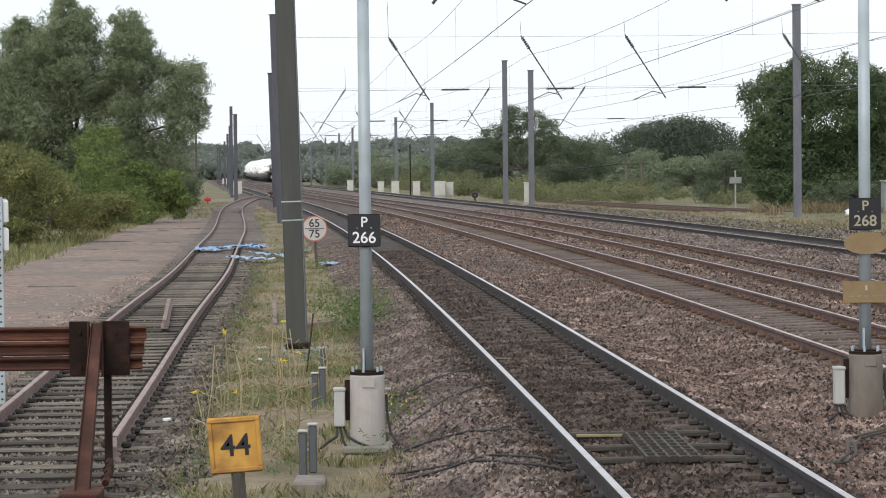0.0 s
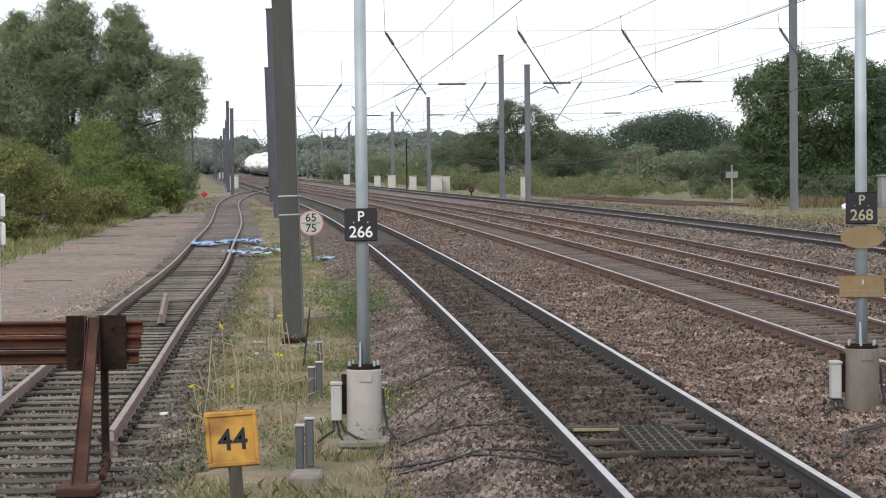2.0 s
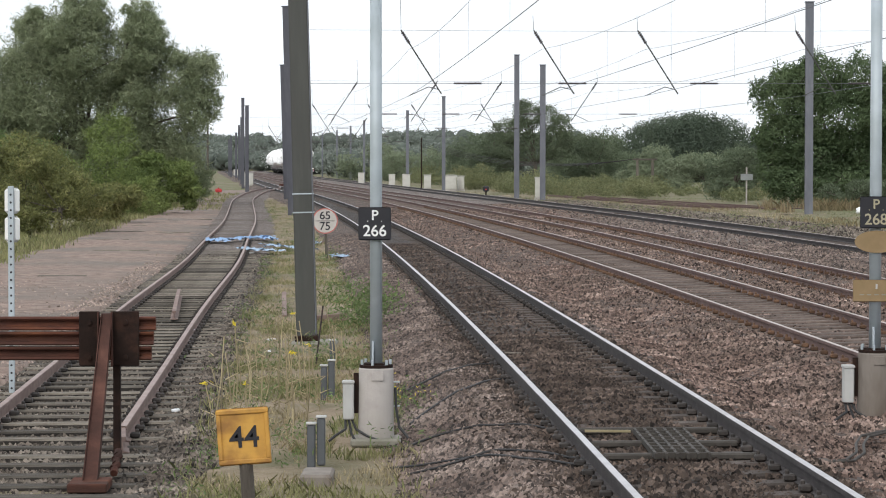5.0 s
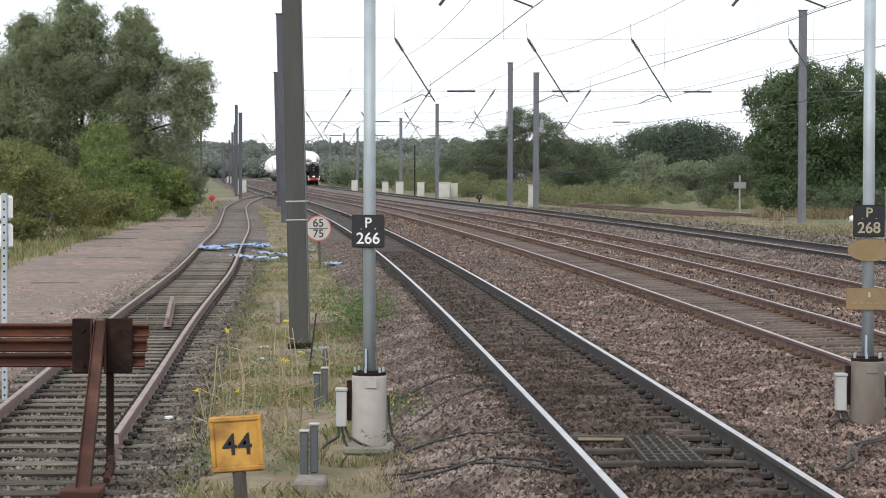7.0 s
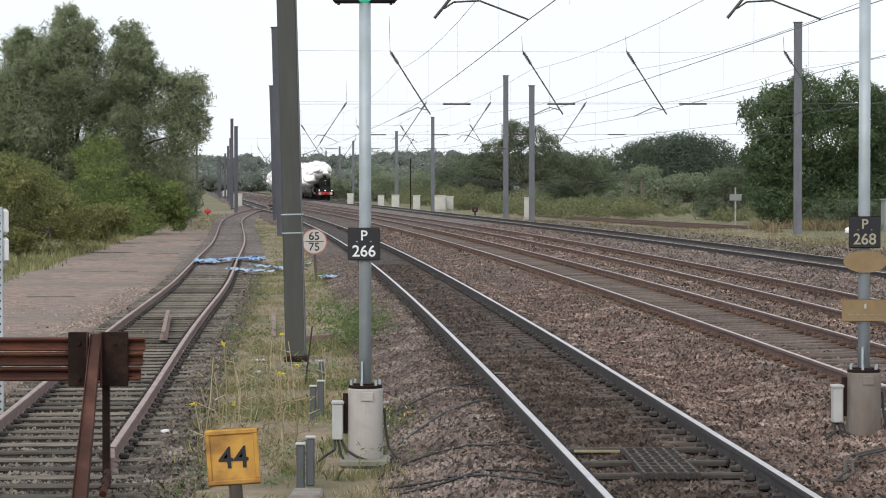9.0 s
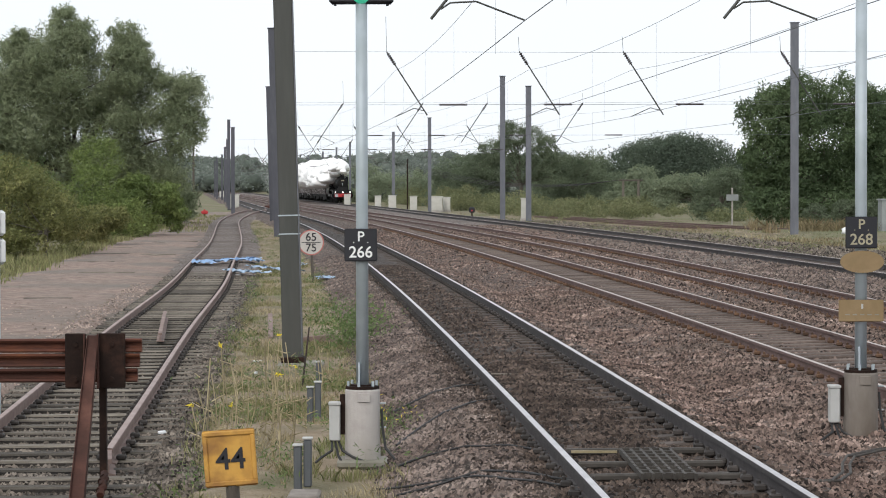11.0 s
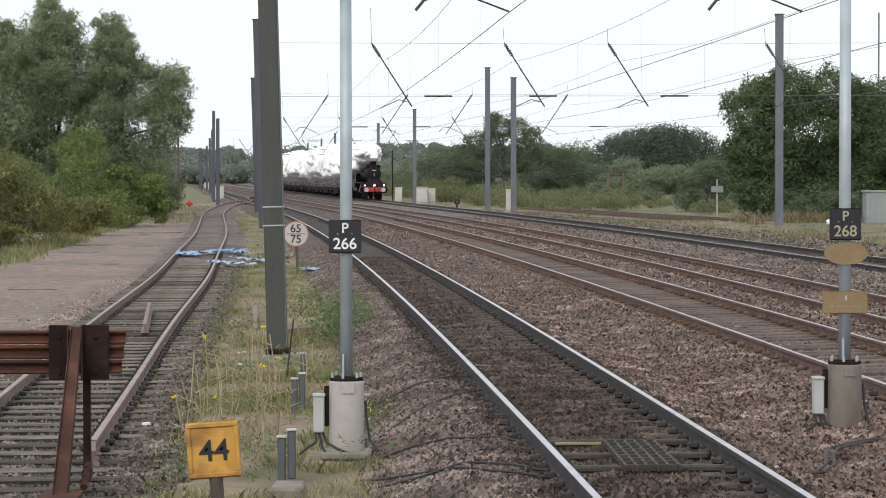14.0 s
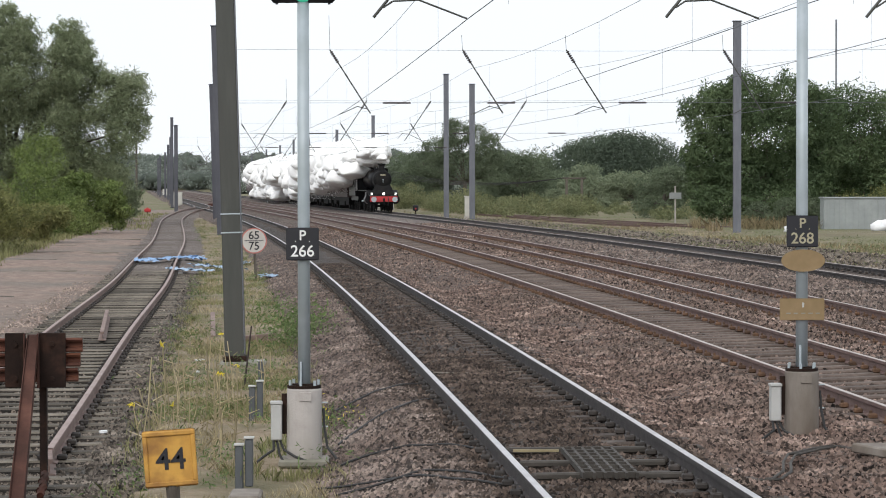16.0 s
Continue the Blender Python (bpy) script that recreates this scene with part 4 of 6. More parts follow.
        if (x > line(4, y) + 8.0 or r.random() < 0.12) and x < 0.23 * y and abs(x - old_siding(y)) > 1.6 and hash_noise(x, y, 0.13, 18) > 0.1:
            g.append((x, y, -0.42))
    blades("meadow_green", "olive and tan tussocks beyond the far line", np.array(g), 0.2, 0.02, M_TALL, 32, 1.1)
    cw = []
    while len(cw) < 200:
        y = 79 + 131 * r.random()
        x = line(4, y) + 2.8 + 14 * r.random()
        if x < 0.23 * y and hash_noise(x, y, 0.2, 38) > 0.0 and abs(x - old_siding(y)) > 1.0:
            cw.append((x, y, -0.42))
    weeds("cess_weeds", "low olive weeds and brambles beyond the far line", np.array(cw), 0.26, 0.07, M_SCRUB, 27, per=34, spread=0.35)
    g = np.stack([18.6 + 8 * r.random(7000), 142 + 11.8 * r.random(7000), np.full(7000, -0.42)], 1)
    g = g[[hash_noise(x, y, 0.35, 28) > -0.1 and abs(x - 27.6) > 2.7 for x, y, z in g]]
    blades("tall_grass", "tall tan and olive grass at the foot of the trees", g[::2], 0.75, 0.02, M_TALL, 34, 1.0)
    g = []
    while len(g) < 9000:
        y = 59 + 183 * r.random()
        sec = sec_lane(y)
        x = sec[0][0] + 0.3 - 2.2 * r.random() ** 2 + 0.9 * r.random()
        if y > 150 and r.random() < 0.6:
            x = sec[0][0] + (sec[-2][0] - sec[0][0]) * r.random()
            if hash_noise(x, y, 0.12, 44) < 0.0:
                continue
        g.append((x, y, -0.42))
    blades("lane_grass", "green grass along the edge of the lane", np.array(g), 0.3, 0.02, M_GRASS, 33, 0.8)


def cables():
    r = random.Random(4)
    for k, (x0, y0, x1, y1, bow) in enumerate(((-0.5, 24.1, 1.0, 23.58, 0.4), (-0.45, 25.94, 0.9, 29.61, 0.66), (-0.55, 29.48, 0.75, 31.7, 0.33), (-0.4, 22.14, 1.2, 21.35, 0.2), (-0.6, 23.1, 1.25, 20.8, -0.26))):
        pts = []
        for j in range(15):
            u = j / 14
            x = x0 + (x1 - x0) * u
            y = y0 + (y1 - y0) * u + bow * math.sin(math.pi * u) + 0.1 * math.sin(u * 9 + k)
            sec = sec_shoulder if x < line(1, y) - 1.2 else sec_first
            pts.append((x, y, height_in(sec, x, y) + 0.026))
        tagged(part("ground_cable", hoop(pts, 0.012), M_RUBBER), "black cable lying across the ballast", "cable", "cables on the ballast")
    for k in range(2):
        pts = [(x + 0.06 * k, y - 0.05 * k, z) for x, y, z in ((2.95, 20.83, -0.11), (3.3, 21.09, -0.12), (3.5, 21.75, -0.13), (3.62, 22.53, -0.14), (3.78, 23.25, -0.15), (4.15, 23.97, -0.17), (4.38, 24.3, -0.18), (4.5, 23.84, -0.17), (4.62, 23.06, -0.16))]
        tagged(part("ground_cable", hoop(pts, 0.013), M_STEEL_BROWN), "dusty grey cable curling over the ballast", "cable", "cables on the ballast")
    tagged(part("cable_trough_lid", Shape().box(4.95, 23.05, -0.14, 0.6, 1.2, 0.09, rot=Euler((0.03, 0.05, 0.5)).to_matrix(), c=0.015), M_CONCRETE_B), "weathered concrete trough lid on the ballast", "slab")


# ---- trees, bushes and woods ----
def greenery():
    rng = np.random.default_rng(5)
    tree("willow_tree", "large grey-green willow tree with feathery foliage beside the lane", "tree", -25, 170, 0.1, 12,
         [(-3.4, 0, 11.5, 1.4, 1.6, 1.4), (-0.3, 0, 13.2, 1.2, 1.6, 1.3), (3.9, 0, 12.4, 1.2, 1.6, 1.2), (4.6, 0, 9.4, 1.8, 2, 1.8), (7.9, 0, 9.0, 1.2, 1.5, 1.2), (0, -1, 8.2, 3.0, 2.5, 2.6), (-5, -1, 4.6, 3.4, 2.5, 3.0), (2.6, 0, 3.6, 3.0, 2, 2.4), (-6.5, 0, 5.8, 3.4, 3, 2.6), (-3.0, 0, 9.4, 2.3, 2.4, 2.6), (-1, 0, 10.6, 3.0, 3, 3.0), (-3, -1, 7, 4.0, 3, 3.4), (3.6, 0, 9.8, 2.4, 3, 2.6), (6.4, 0, 7.6, 1.9, 2.5, 2.0), (7.6, -1, 5.8, 1.3, 2, 2.2),
          (3, 0, 5.6, 3.2, 3, 2.6), (-7, -1, 5.6, 3.5, 3, 3), (-10, 0, 4.8, 3.4, 3, 2.6), (-3.3, 0, 11.2, 1.4, 1.6, 1.5), (0.6, 0, 12.4, 1.5, 2, 1.5), (2.3, 1, 7.8, 2.5, 2, 2.3),
          (5, 0, 3.6, 3.0, 2.5, 2.4), (-1, 0, 3.6, 3.6, 2.5, 2.6), (4.2, 0, 11.6, 1.2, 1.6, 1.1), (8.2, 0, 8.0, 1.3, 1.6, 1.6), (8.6, 0, 6.2, 0.9, 1.3, 1.3), (-7.5, 0, 6.6, 2.0, 2, 1.5)],
         215000, 0.17, 0.32, M_WILLOW, 11, trunk=0.42, shell=0.35, spray=0.2, clumps=7)
    tree("willow_tree", "grey-green willow at the back of the lane", "tree", -36, 181, -0.3, 12, blobs_in(rng, 16, 11, 8, 2, 7.2, 2.2), 30000, 0.32, 0.35, M_WILLOW, 12, trunk=0.4)
    for x, y, w, h, n, m, lab in ((-15.6, 99.56, 4.6, 3.1, 14000, M_BUSH_A, "yellow-green brambles spilling onto the lane"),
                                  (-18.0, 104.8, 5.4, 4.6, 17000, M_BUSH_A, "yellow-green bush at the edge of the gravel lane"),
                                  (-20.5, 99.56, 5.5, 4.6, 12000, M_BUSH_A, "yellow-green bush with browning leaves"),
                                  (-15.9, 117.9, 3.4, 2.6, 8000, M_BUSH_A, "low yellow-green bush beside the lane"),
                                  (-18.9, 136.24, 7.2, 5.6, 20000, M_BUSH_C, "large bright green bush beside the lane"),
                                  (-16.6, 141.48, 4.8, 3.4, 13000, M_BUSH_C, "leafy green bush beside the lane"),
                                  (-24.5, 136.24, 6.0, 4.6, 9000, M_BUSH_B, "green bush under the willow"),
                                  (-19.4, 175.54, 4.4, 4.2, 7000, M_WILLOW, "dark shrub at the foot of the willow"),
                                  (-27, 120.52, 8.0, 4.6, 9000, M_BUSH_A, "tangle of yellow-green brambles")):
        tree("bush", lab, "bush", x, y, -0.3, h, blobs_in(rng, 13, w, w * 0.7, 0.25, h * 0.84, h * 0.25), int(n * 1.5), 0.068 * y / 105 + 0.015, 0.5, m, int(abs(x * 7 + y)), trunk=0.07, group="bushes along the lane")
    tree("broadleaf_tree", "broad dark green tree beyond the running lines", "tree", 24.3, 160, -0.3, 9.5,
         [(-3.4, 0, 6.6, 1.9, 2.4, 2.2), (-1.2, 0, 8.2, 1.9, 2.4, 1.7), (1.6, 0, 8.0, 2.1, 2.4, 1.8), (3.6, 0, 7.0, 1.9, 2.4, 1.9), (-3.2, -0.5, 4.4, 1.9, 2, 1.9), (0, -1, 5.6, 3.0, 2.2, 2.4),
          (3.8, 0, 4.6, 2.2, 2, 2.0), (-1.5, -0.5, 3.2, 2.4, 2, 1.7), (2.4, 0, 2.9, 2.6, 2, 1.7), (-2.4, 0, 7.6, 1.3, 1.6, 1.2), (-3.9, 0, 2.6, 1.2, 1.5, 1.4), (0.5, -1, 1.6, 3.4, 2, 1.3), (-2.8, -1, 1.4, 2.0, 2, 1.2)],
         110000, 0.12, 0.6, M_MAPLE, 21, trunk=0.3)
    tree("broadleaf_tree", "dark green tree beyond the running lines", "tree", 31.5, 165, -0.3, 9, blobs_in(rng, 24, 8.5, 7, 1.8, 8.3, 2.2), 56000, 0.14, 0.6, M_MAPLE, 22, trunk=0.3)
    tree("broadleaf_tree", "dark green tree beyond the running lines", "tree", 41, 170, -0.3, 9, blobs_in(rng, 13, 9, 7, 1.8, 8.6, 2.0), 12000, 0.24, 0.6, M_MAPLE, 24, trunk=0.3)
    tree("broadleaf_tree", "tall rounded tree behind the line-side bushes", "tree", 10, 308, -0.3, 10,
         [(-0.6, 0, 9.0, 1.9, 2, 1.7), (1.6, 0, 8.4, 1.7, 2, 1.6), (-2, 0, 6.6, 2.4, 2.4, 2.0), (2.4, 0, 6.0, 2.2, 2.2, 2.0), (0, 0, 4.8, 3.2, 2.4, 2.2), (-3.2, 0, 4.0, 2.2, 2, 2.0),
          (3.4, 0, 3.6, 2.0, 2, 1.9), (-1.4, 0, 10.0, 0.9, 1.2, 0.9), (-4.4, 0, 3.2, 2.2, 2, 2.4), (-5.6, 0, 2.0, 1.8, 2, 1.8), (-1.9, 0, 9.2, 1.0, 1.2, 1.2), (3.9, 0, 5.6, 1.3, 1.6, 1.5), (-3.4, 0, 6.6, 2.0, 2, 2.0), (-5.0, 0, 4.8, 2.2, 2, 2.2), (3.2, 0, 7.2, 1.6, 1.8, 1.6), (-7.0, 0, 3.4, 2.0, 2, 2.0)], 46000, 0.15, 0.5, M_WOOD_MID, 23, trunk=0.3)
    for x, y, w, z1, n, m, sd, lab in ((17.5, 314.4, 9, 6.9, 9000, M_WOOD_MID, 31, "rounded tree behind the line-side bushes"),
                                       (3.0, 343.22, 8, 7.2, 7000, M_WOOD_MID, 32, "pale rounded tree beside the railway"),
                                       (24, 309.16, 8, 5.0, 6000, M_WOOD_MID, 33, "low rounded tree behind the sidings"),
                                       (20.6, 248.9, 8.0, 4.3, 16000, M_SALLOW, 34, "pale green sallow thicket behind the sidings"),
                                       (24.8, 247.59, 7.0, 4.2, 14000, M_SALLOW, 42, "pale green sallow behind the sidings"),
                                       (20.9, 187.33, 3.6, 4.4, 7000, M_WOOD_MID, 35, "olive green bush at the edge of the sidings"),
                                       (27.5, 233.18, 7, 4.2, 6000, M_WOOD_MID, 36, "dark green bush behind the sidings"),
                                       (-6, 393, 9, 6.5, 5000, M_SALLOW, 37, "pale green tree beside the railway"),
                                       (-15, 445.4, 10, 6.5, 5000, M_SALLOW, 38, "pale green tree beside the railway"),
                                       (34, 196.5, 8, 3.5, 6000, M_BUSH_B, 39, "bright green bush by the storage container"),
                                       (24.5, 155.24, 5.5, 1.7, 6000, M_WOOD_MID, 40, "low brambles at the foot of the tree"),
                                       (30.5, 151.96, 5.5, 3.0, 6000, M_BUSH_A, 41, "yellow-green bush behind the container")):
        tree("broadleaf_tree" if z1 > 4.5 else "bush", lab, "tree" if z1 > 4.5 else "bush", x, y, -0.3, z1, blobs_in(rng, 12, w, w * 0.7, 0.5, z1 * 0.86, z1 * 0.22 + w * 0.06), int(n * 2.0),
             0.00044 * y + 0.01, 0.6, m, sd, trunk=0.16, group="trees along the railway")
    # wooded skyline, one object each
    def wood(name, label, boxes, count, size, material, seed, dome=False, clumps=5, solid=False):
        r = np.random.default_rng(seed)
        blobs = []
        for x0, x1, y0, y1, h0, h1, k in boxes:
            for _ in range(k):
                x, y = r.uniform(x0, x1), r.uniform(y0, y1)
                h = r.uniform(h0, h1)
                if dome:
                    h *= 0.72 + 0.28 * math.sqrt(max(0.0, 1 - ((2 * x - x0 - x1) / (x1 - x0)) ** 2))
                if y < 976 and line(1, y) - 9 < x < line(4, y) + 9:
                    continue
                z = base_height(x, y)
                rr = h * r.uniform(0.3, 0.5) if dome else h * r.uniform(0.45, 0.75)
                blobs.append((x, y, z + h - rr * 0.8, rr * 1.1, rr, rr * 0.8))
                blobs.append((x + r.normal() * rr * 0.5, y - rr * 0.4, z + h * 0.32, rr * 1.1, rr, h * 0.34))
        p, d = crown_points(blobs, count, r, shell=0.82, spray=0.0, clumps=clumps)
        ob = part(name, leaf_mesh(name, p, d, size, 0.7, material, r), None)
        tagged(ob, label, "woodland", kind="stuff")
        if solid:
            # solid lumps under the leaves, coloured dark for the shade within
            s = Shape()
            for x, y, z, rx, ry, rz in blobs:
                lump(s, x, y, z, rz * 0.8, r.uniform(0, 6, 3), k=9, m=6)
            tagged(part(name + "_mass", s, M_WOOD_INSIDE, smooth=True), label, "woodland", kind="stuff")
    wood("woodland_ridge", "wooded ridge on the skyline, greyed by painted haze", [(-175, 12, 733.6, 917, 5, 7.5, 190), (-260, 60, 995.6, 1257.6, 7, 9.5, 330), (-135, -70, 979.88, 1034.9, 6, 9, 60)], 170000, 0.6, M_WOOD_FAR, 51, clumps=6, solid=True)
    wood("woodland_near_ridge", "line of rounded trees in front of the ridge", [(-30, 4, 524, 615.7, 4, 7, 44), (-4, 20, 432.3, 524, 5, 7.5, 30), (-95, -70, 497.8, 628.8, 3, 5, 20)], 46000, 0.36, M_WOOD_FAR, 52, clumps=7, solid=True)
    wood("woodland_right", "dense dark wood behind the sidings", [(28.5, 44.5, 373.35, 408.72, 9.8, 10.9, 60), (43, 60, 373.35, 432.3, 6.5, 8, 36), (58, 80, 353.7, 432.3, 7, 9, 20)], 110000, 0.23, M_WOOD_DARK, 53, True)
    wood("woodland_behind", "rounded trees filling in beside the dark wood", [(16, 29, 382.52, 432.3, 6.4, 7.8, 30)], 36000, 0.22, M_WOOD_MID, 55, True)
    wood("line_side_scrub", "low scrub and brambles beside the far line", [(4.8, 11, 216.15, 281.65, 1.2, 2.2, 34), (0, 5, 281.65, 327.5, 1.8, 3.0, 14), (-10, 0, 343.22, 393, 1.6, 2.8, 16)], 46000, 0.1, M_SCRUB, 54)
    wood("olive_scrub", "olive and yellow-green scrub and tall weeds beside the sidings", [(8, 17, 196.5, 242.35, 0.8, 1.9, 40), (5.6, 10.5, 199.12, 225.32, 0.7, 1.7, 26), (13, 24, 206.98, 233.18, 0.5, 1.1, 40), (19.5, 31, 166.37, 184.71, 0.6, 1.4, 30), (2, 6.5, 225.32, 262, 0.9, 1.9, 20), (-33, -26, 300, 335, 0.7, 1.4, 16), (-28.5, -25, 240, 268, 0.35, 0.8, 14), (-22, -20.5, 236, 258, 0.3, 0.6, 8)],
         60000, 0.085, M_SCRUB, 56)


# ---- masts and overhead line ----
def mast(x, y, h, material, label, lean=0.0, w=0.3, d=0.3, z=-0.5, cap=False, bands=False):
    t = thing("overhead_line_mast", pose(x, y, z, 0, lean, 0), label, "mast", "overhead line masts")
    f, a, b = 0.022, w / 2, d / 2
    sec = [(-a, -b), (a, -b), (a, -b + f), (f, -b + f), (f, b - f), (a, b - f), (a, b), (-a, b), (-a, b - f), (-f, b - f), (-f, -b + f), (-a, -b + f)]
    part("column", Shape().loft([[(p, q, z0) for p, q in sec] for z0 in (0, h)]), material, t)
    part("base_plate", Shape().box(0, 0, 0.06, w + 0.12, d + 0.12, 0.05, c=0.01), M_STEEL_DARK, t)
    if cap:
        part("cap", Shape().box(0, 0, h + 0.03, w + 0.1, d + 0.1, 0.05, c=0.01), material, t)
    return t


def near_mast():
    t = thing("overhead_line_mast", pose(-2.29, 39.25, -0.42, 0, -1.4, 0), "dark grey tapering square steel mast beside the verge", "mast", "overhead line masts")
    s = Shape()
    rings = []
    for z, w in ((0.1, 0.315), (9.2, 0.285)):
        h, c = w / 2, 0.02
        rings.append([(h, -h + c, z), (h, h - c, z), (h - c, h, z), (-h + c, h, z), (-h, h - c, z), (-h, -h + c, z), (-h + c, -h, z), (h - c, -h, z)])
    part("column", s.loft(rings), M_MAST_DARK, t)
    # thin strip in a paler material down the right front edge
    part("edge_strip", Shape().box(0.15, -0.16, 4.65, 0.012, 0.012, 9.0), M_MAST, t, "paler edge strip")
    part("base_plate", Shape().box(0, 0, 0.07, 0.36, 0.36, 0.1, c=0.015), M_STEEL_DARK, t)
    part("foundation", Shape().box(0.1, 0, -0.02, 0.75, 0.7, 0.1, c=0.03), M_CONCRETE_G, t, "weathered concrete foundation")
    for z in (2.33, 2.04):
        b = Shape()
        b.box(0, 0, z, 0.325, 0.325, 0.022, c=0.004)
        part("strap", b, M_GALV, t, "bright steel strap")


HEADSPANS = (-10, 39, 86, 138, 191, 246, 301, 356, 414, 472, 529, 587)


def wire_line(i, y):
    """Side place of the contact wire of a line, with its stagger."""
    k = HEADSPANS
    off = [0.35, 0.4, 0.57, 0.4, 0.5, 0.4, 0.5, 0.4, 0.4, 0.4, 0.4, 0.4]
    return line(i, y) + float(np.interp(y, k, off))


def overhead():
    left = {39: -2.29, 86: -5.25, 138: -8.9, 191: -12.7, 246: -20.2, 301: -25.2, 356: -30.0, 414: -35.3, 472: -40.8, 529: -46.8, 587: -52.4}
    right = {138: 19.5, 191: 6.78, 246: -0.95, 301: -5.5, 356: -10.5, 414: -14.7, 472: -19.3, 529: -24.5, 587: -30.6}
    near_mast()
    for y, x in left.items():
        if y > 41:
            h = {86: 9.6, 138: 11.5, 191: 10.4, 246: 8.6, 301: 10.8, 356: 9.5, 414: 9.3}.get(y, 8.8)
            mast(x, y, h, M_MAST_BLUE, "blue-grey steel mast at the edge of the verge", lean=-1.5 if y < 196 else 0, w=0.34, d=0.3, cap=True)
    for y, x in right.items():
        h = {138: 11.75, 191: 10.4, 246: 9.5, 301: 9.3, 356: 9.3}.get(y, 10.1)
        mast(x, y, h, M_MAST, "tall grey steel mast beyond the running lines", w=0.42 if y < 196 else 0.34, cap=True)
    mast(4.95, 196.5, 11.4, M_MAST, "tall grey steel mast beyond the running lines", w=0.4, cap=True)
    mast(33.1, 183, 14.8, M_MAST, "thin grey lattice mast behind the trees", w=0.1, d=0.1)
    mast(-3.7, 291, 6.0, M_STEEL_DARK, "thin dark steel post beside the far line", w=0.14, d=0.14)
    # cross-spans and pull-off arms
    for y in HEADSPANS[1:]:
        x0 = left.get(y, -3) + 0.1
        x1 = right.get(y, 20.5)
        t = thing("headspan", pose(0, y, 0), "steel cross-span with pull-off arms over the four lines", "overhead line", "overhead line headspans")
        if y > 41:
            part("cross_wire", Shape().path([(x0, 0, 6.97), ((x0 + x1) / 2, 0, 6.9), (x1, 0, 6.97)], 0.005, n=5), M_WIRE, t)
            part("cross_wire", Shape().path([(x0, 0, 5.14), (x1, 0, 5.14)], 0.007, n=5), M_WIRE, t)
        flip = -1 if y in (39, 138, 246, 356, 472, 587) else 1
        for i in (1, 2, 3, 4):
            c = line(i, y)
            a, b = (c + 0.3, 6.95), (c + 1.68, 4.78)
            if flip < 0:
                a, b = (c + 0.9, 6.92), (c - 0.55, 4.74)
            if y == 39:
                a, b = (c + 0.5, 6.85), (c - 1.05, 4.95)
            s = Shape()
            s.tube((a[0], 0, a[1]), (b[0], 0, b[1]), 0.024, n=7)
            arm = part("pull_off_arm", s, M_MAST_DARK, t)
            ux, uz = (b[0] - a[0]), (b[1] - a[1])
            ins = Shape()
            for k in range(6):
                q0, q1 = 0.03 + k * 0.03, 0.05 + k * 0.03
                ins.tube((a[0] + ux * q0, 0, a[1] + uz * q0), (a[0] + ux * q1, 0, a[1] + uz * q1), 0.055, n=8)
            part("insulator", ins, M_INSUL, arm)
            part("hanger", Shape().tube((a[0], 0, a[1]), (a[0] - 0.03, 0, a[1] + (0.5 if i > 1 else 1.2)), 0.008, n=5), M_WIRE, t)
            w = wire_line(i, y)
            if flip > 0:
                pts = [(b[0] - 0.1, 0, 4.93), (b[0] - 0.45, 0, 5.02), (w, 0, 4.72)]
            else:
                pts = [(w - 1.33, 0, 4.86), (w - 1.1, 0, 5.12), (w - 0.75, 0, 5.1), (w, 0, 4.74)]
            if y == 39:
                pts = [(w - 1.3, 0, 5.1), (w - 1.15, 0, 5.2), (w - 0.75, 0, 5.22), (w, 0, 4.93)]
            part("steady_arm", Shape().path(pts, 0.016, n=6), M_MAST_DARK, t)
            xi = c + (2.1 if i != 2 else 1.15)
            if y > 41:
                part("span_insulator", Shape().tube((xi, 0, 5.14), (xi + 0.95, 0, 5.14), 0.032, n=8), M_INSUL, t)
    # contact and catenary wires
    for i in (1, 2, 3, 4):
        t = thing("overhead_wire", pose(0, 0, 0), "thin contact and catenary wires over a line", "overhead wire", "overhead wires")
        con, cat, drop = [], [], Shape()
        for a, b in zip(HEADSPANS, HEADSPANS[1:]):
            for k in range(8):
                u = k / 8
                y = a + (b - a) * u
                x = wire_line(i, y)
                con.append((x, y, 4.72 + 0.2 * min(max((86 - y) / 47, 0.0), 1.0)))
                zc = 6.3 - 0.3 * (1 - (2 * u - 1) ** 2)
                cat.append((x, y, zc))
                if k % 2 == 1 and y < 262:
                    drop.tube((x, y, 4.72), (x, y, zc), 0.002, n=4, caps=False)
        part("contact_wire", Shape().path(con, 0.0075, n=5), M_WIRE, t)
        part("catenary_wire", Shape().path(cat, 0.0055, n=5), M_WIRE, t)
        tagged(part("dropper", drop, M_WIRE, t), kind="stuff")
    # telegraph line beyond
    p = thing("timber_gantry", pose(17.6, 231, -0.3), "weathered timber gantry of two posts and a beam carrying slack cables", "gantry")
    for x in (-0.7, 0.7):
        part("post", Shape().tube((x, 0, 0), (x, 0, 3.1), 0.14, 0.12, n=9), M_SLEEPER_WOOD, p)
    part("beam", Shape().box(0, 0, 3.15, 2.2, 0.16, 0.16, c=0.02), M_SLEEPER_WOOD, p)
    for k in range(4):
        pts = [(-3 + q * 20.0, 270 - 39 * q + k * 0.2, 4.9 - 1.95 * q - 0.22 * k * (1 - q) - 1.3 * (1 - (2 * q - 1) ** 2)) for q in [j / 12 for j in range(13)]]
        tagged(part("slack_cable", hoop(pts, 0.02, n=5), M_RUBBER), "dark cable slung slack between posts", "cable", "slack cables")
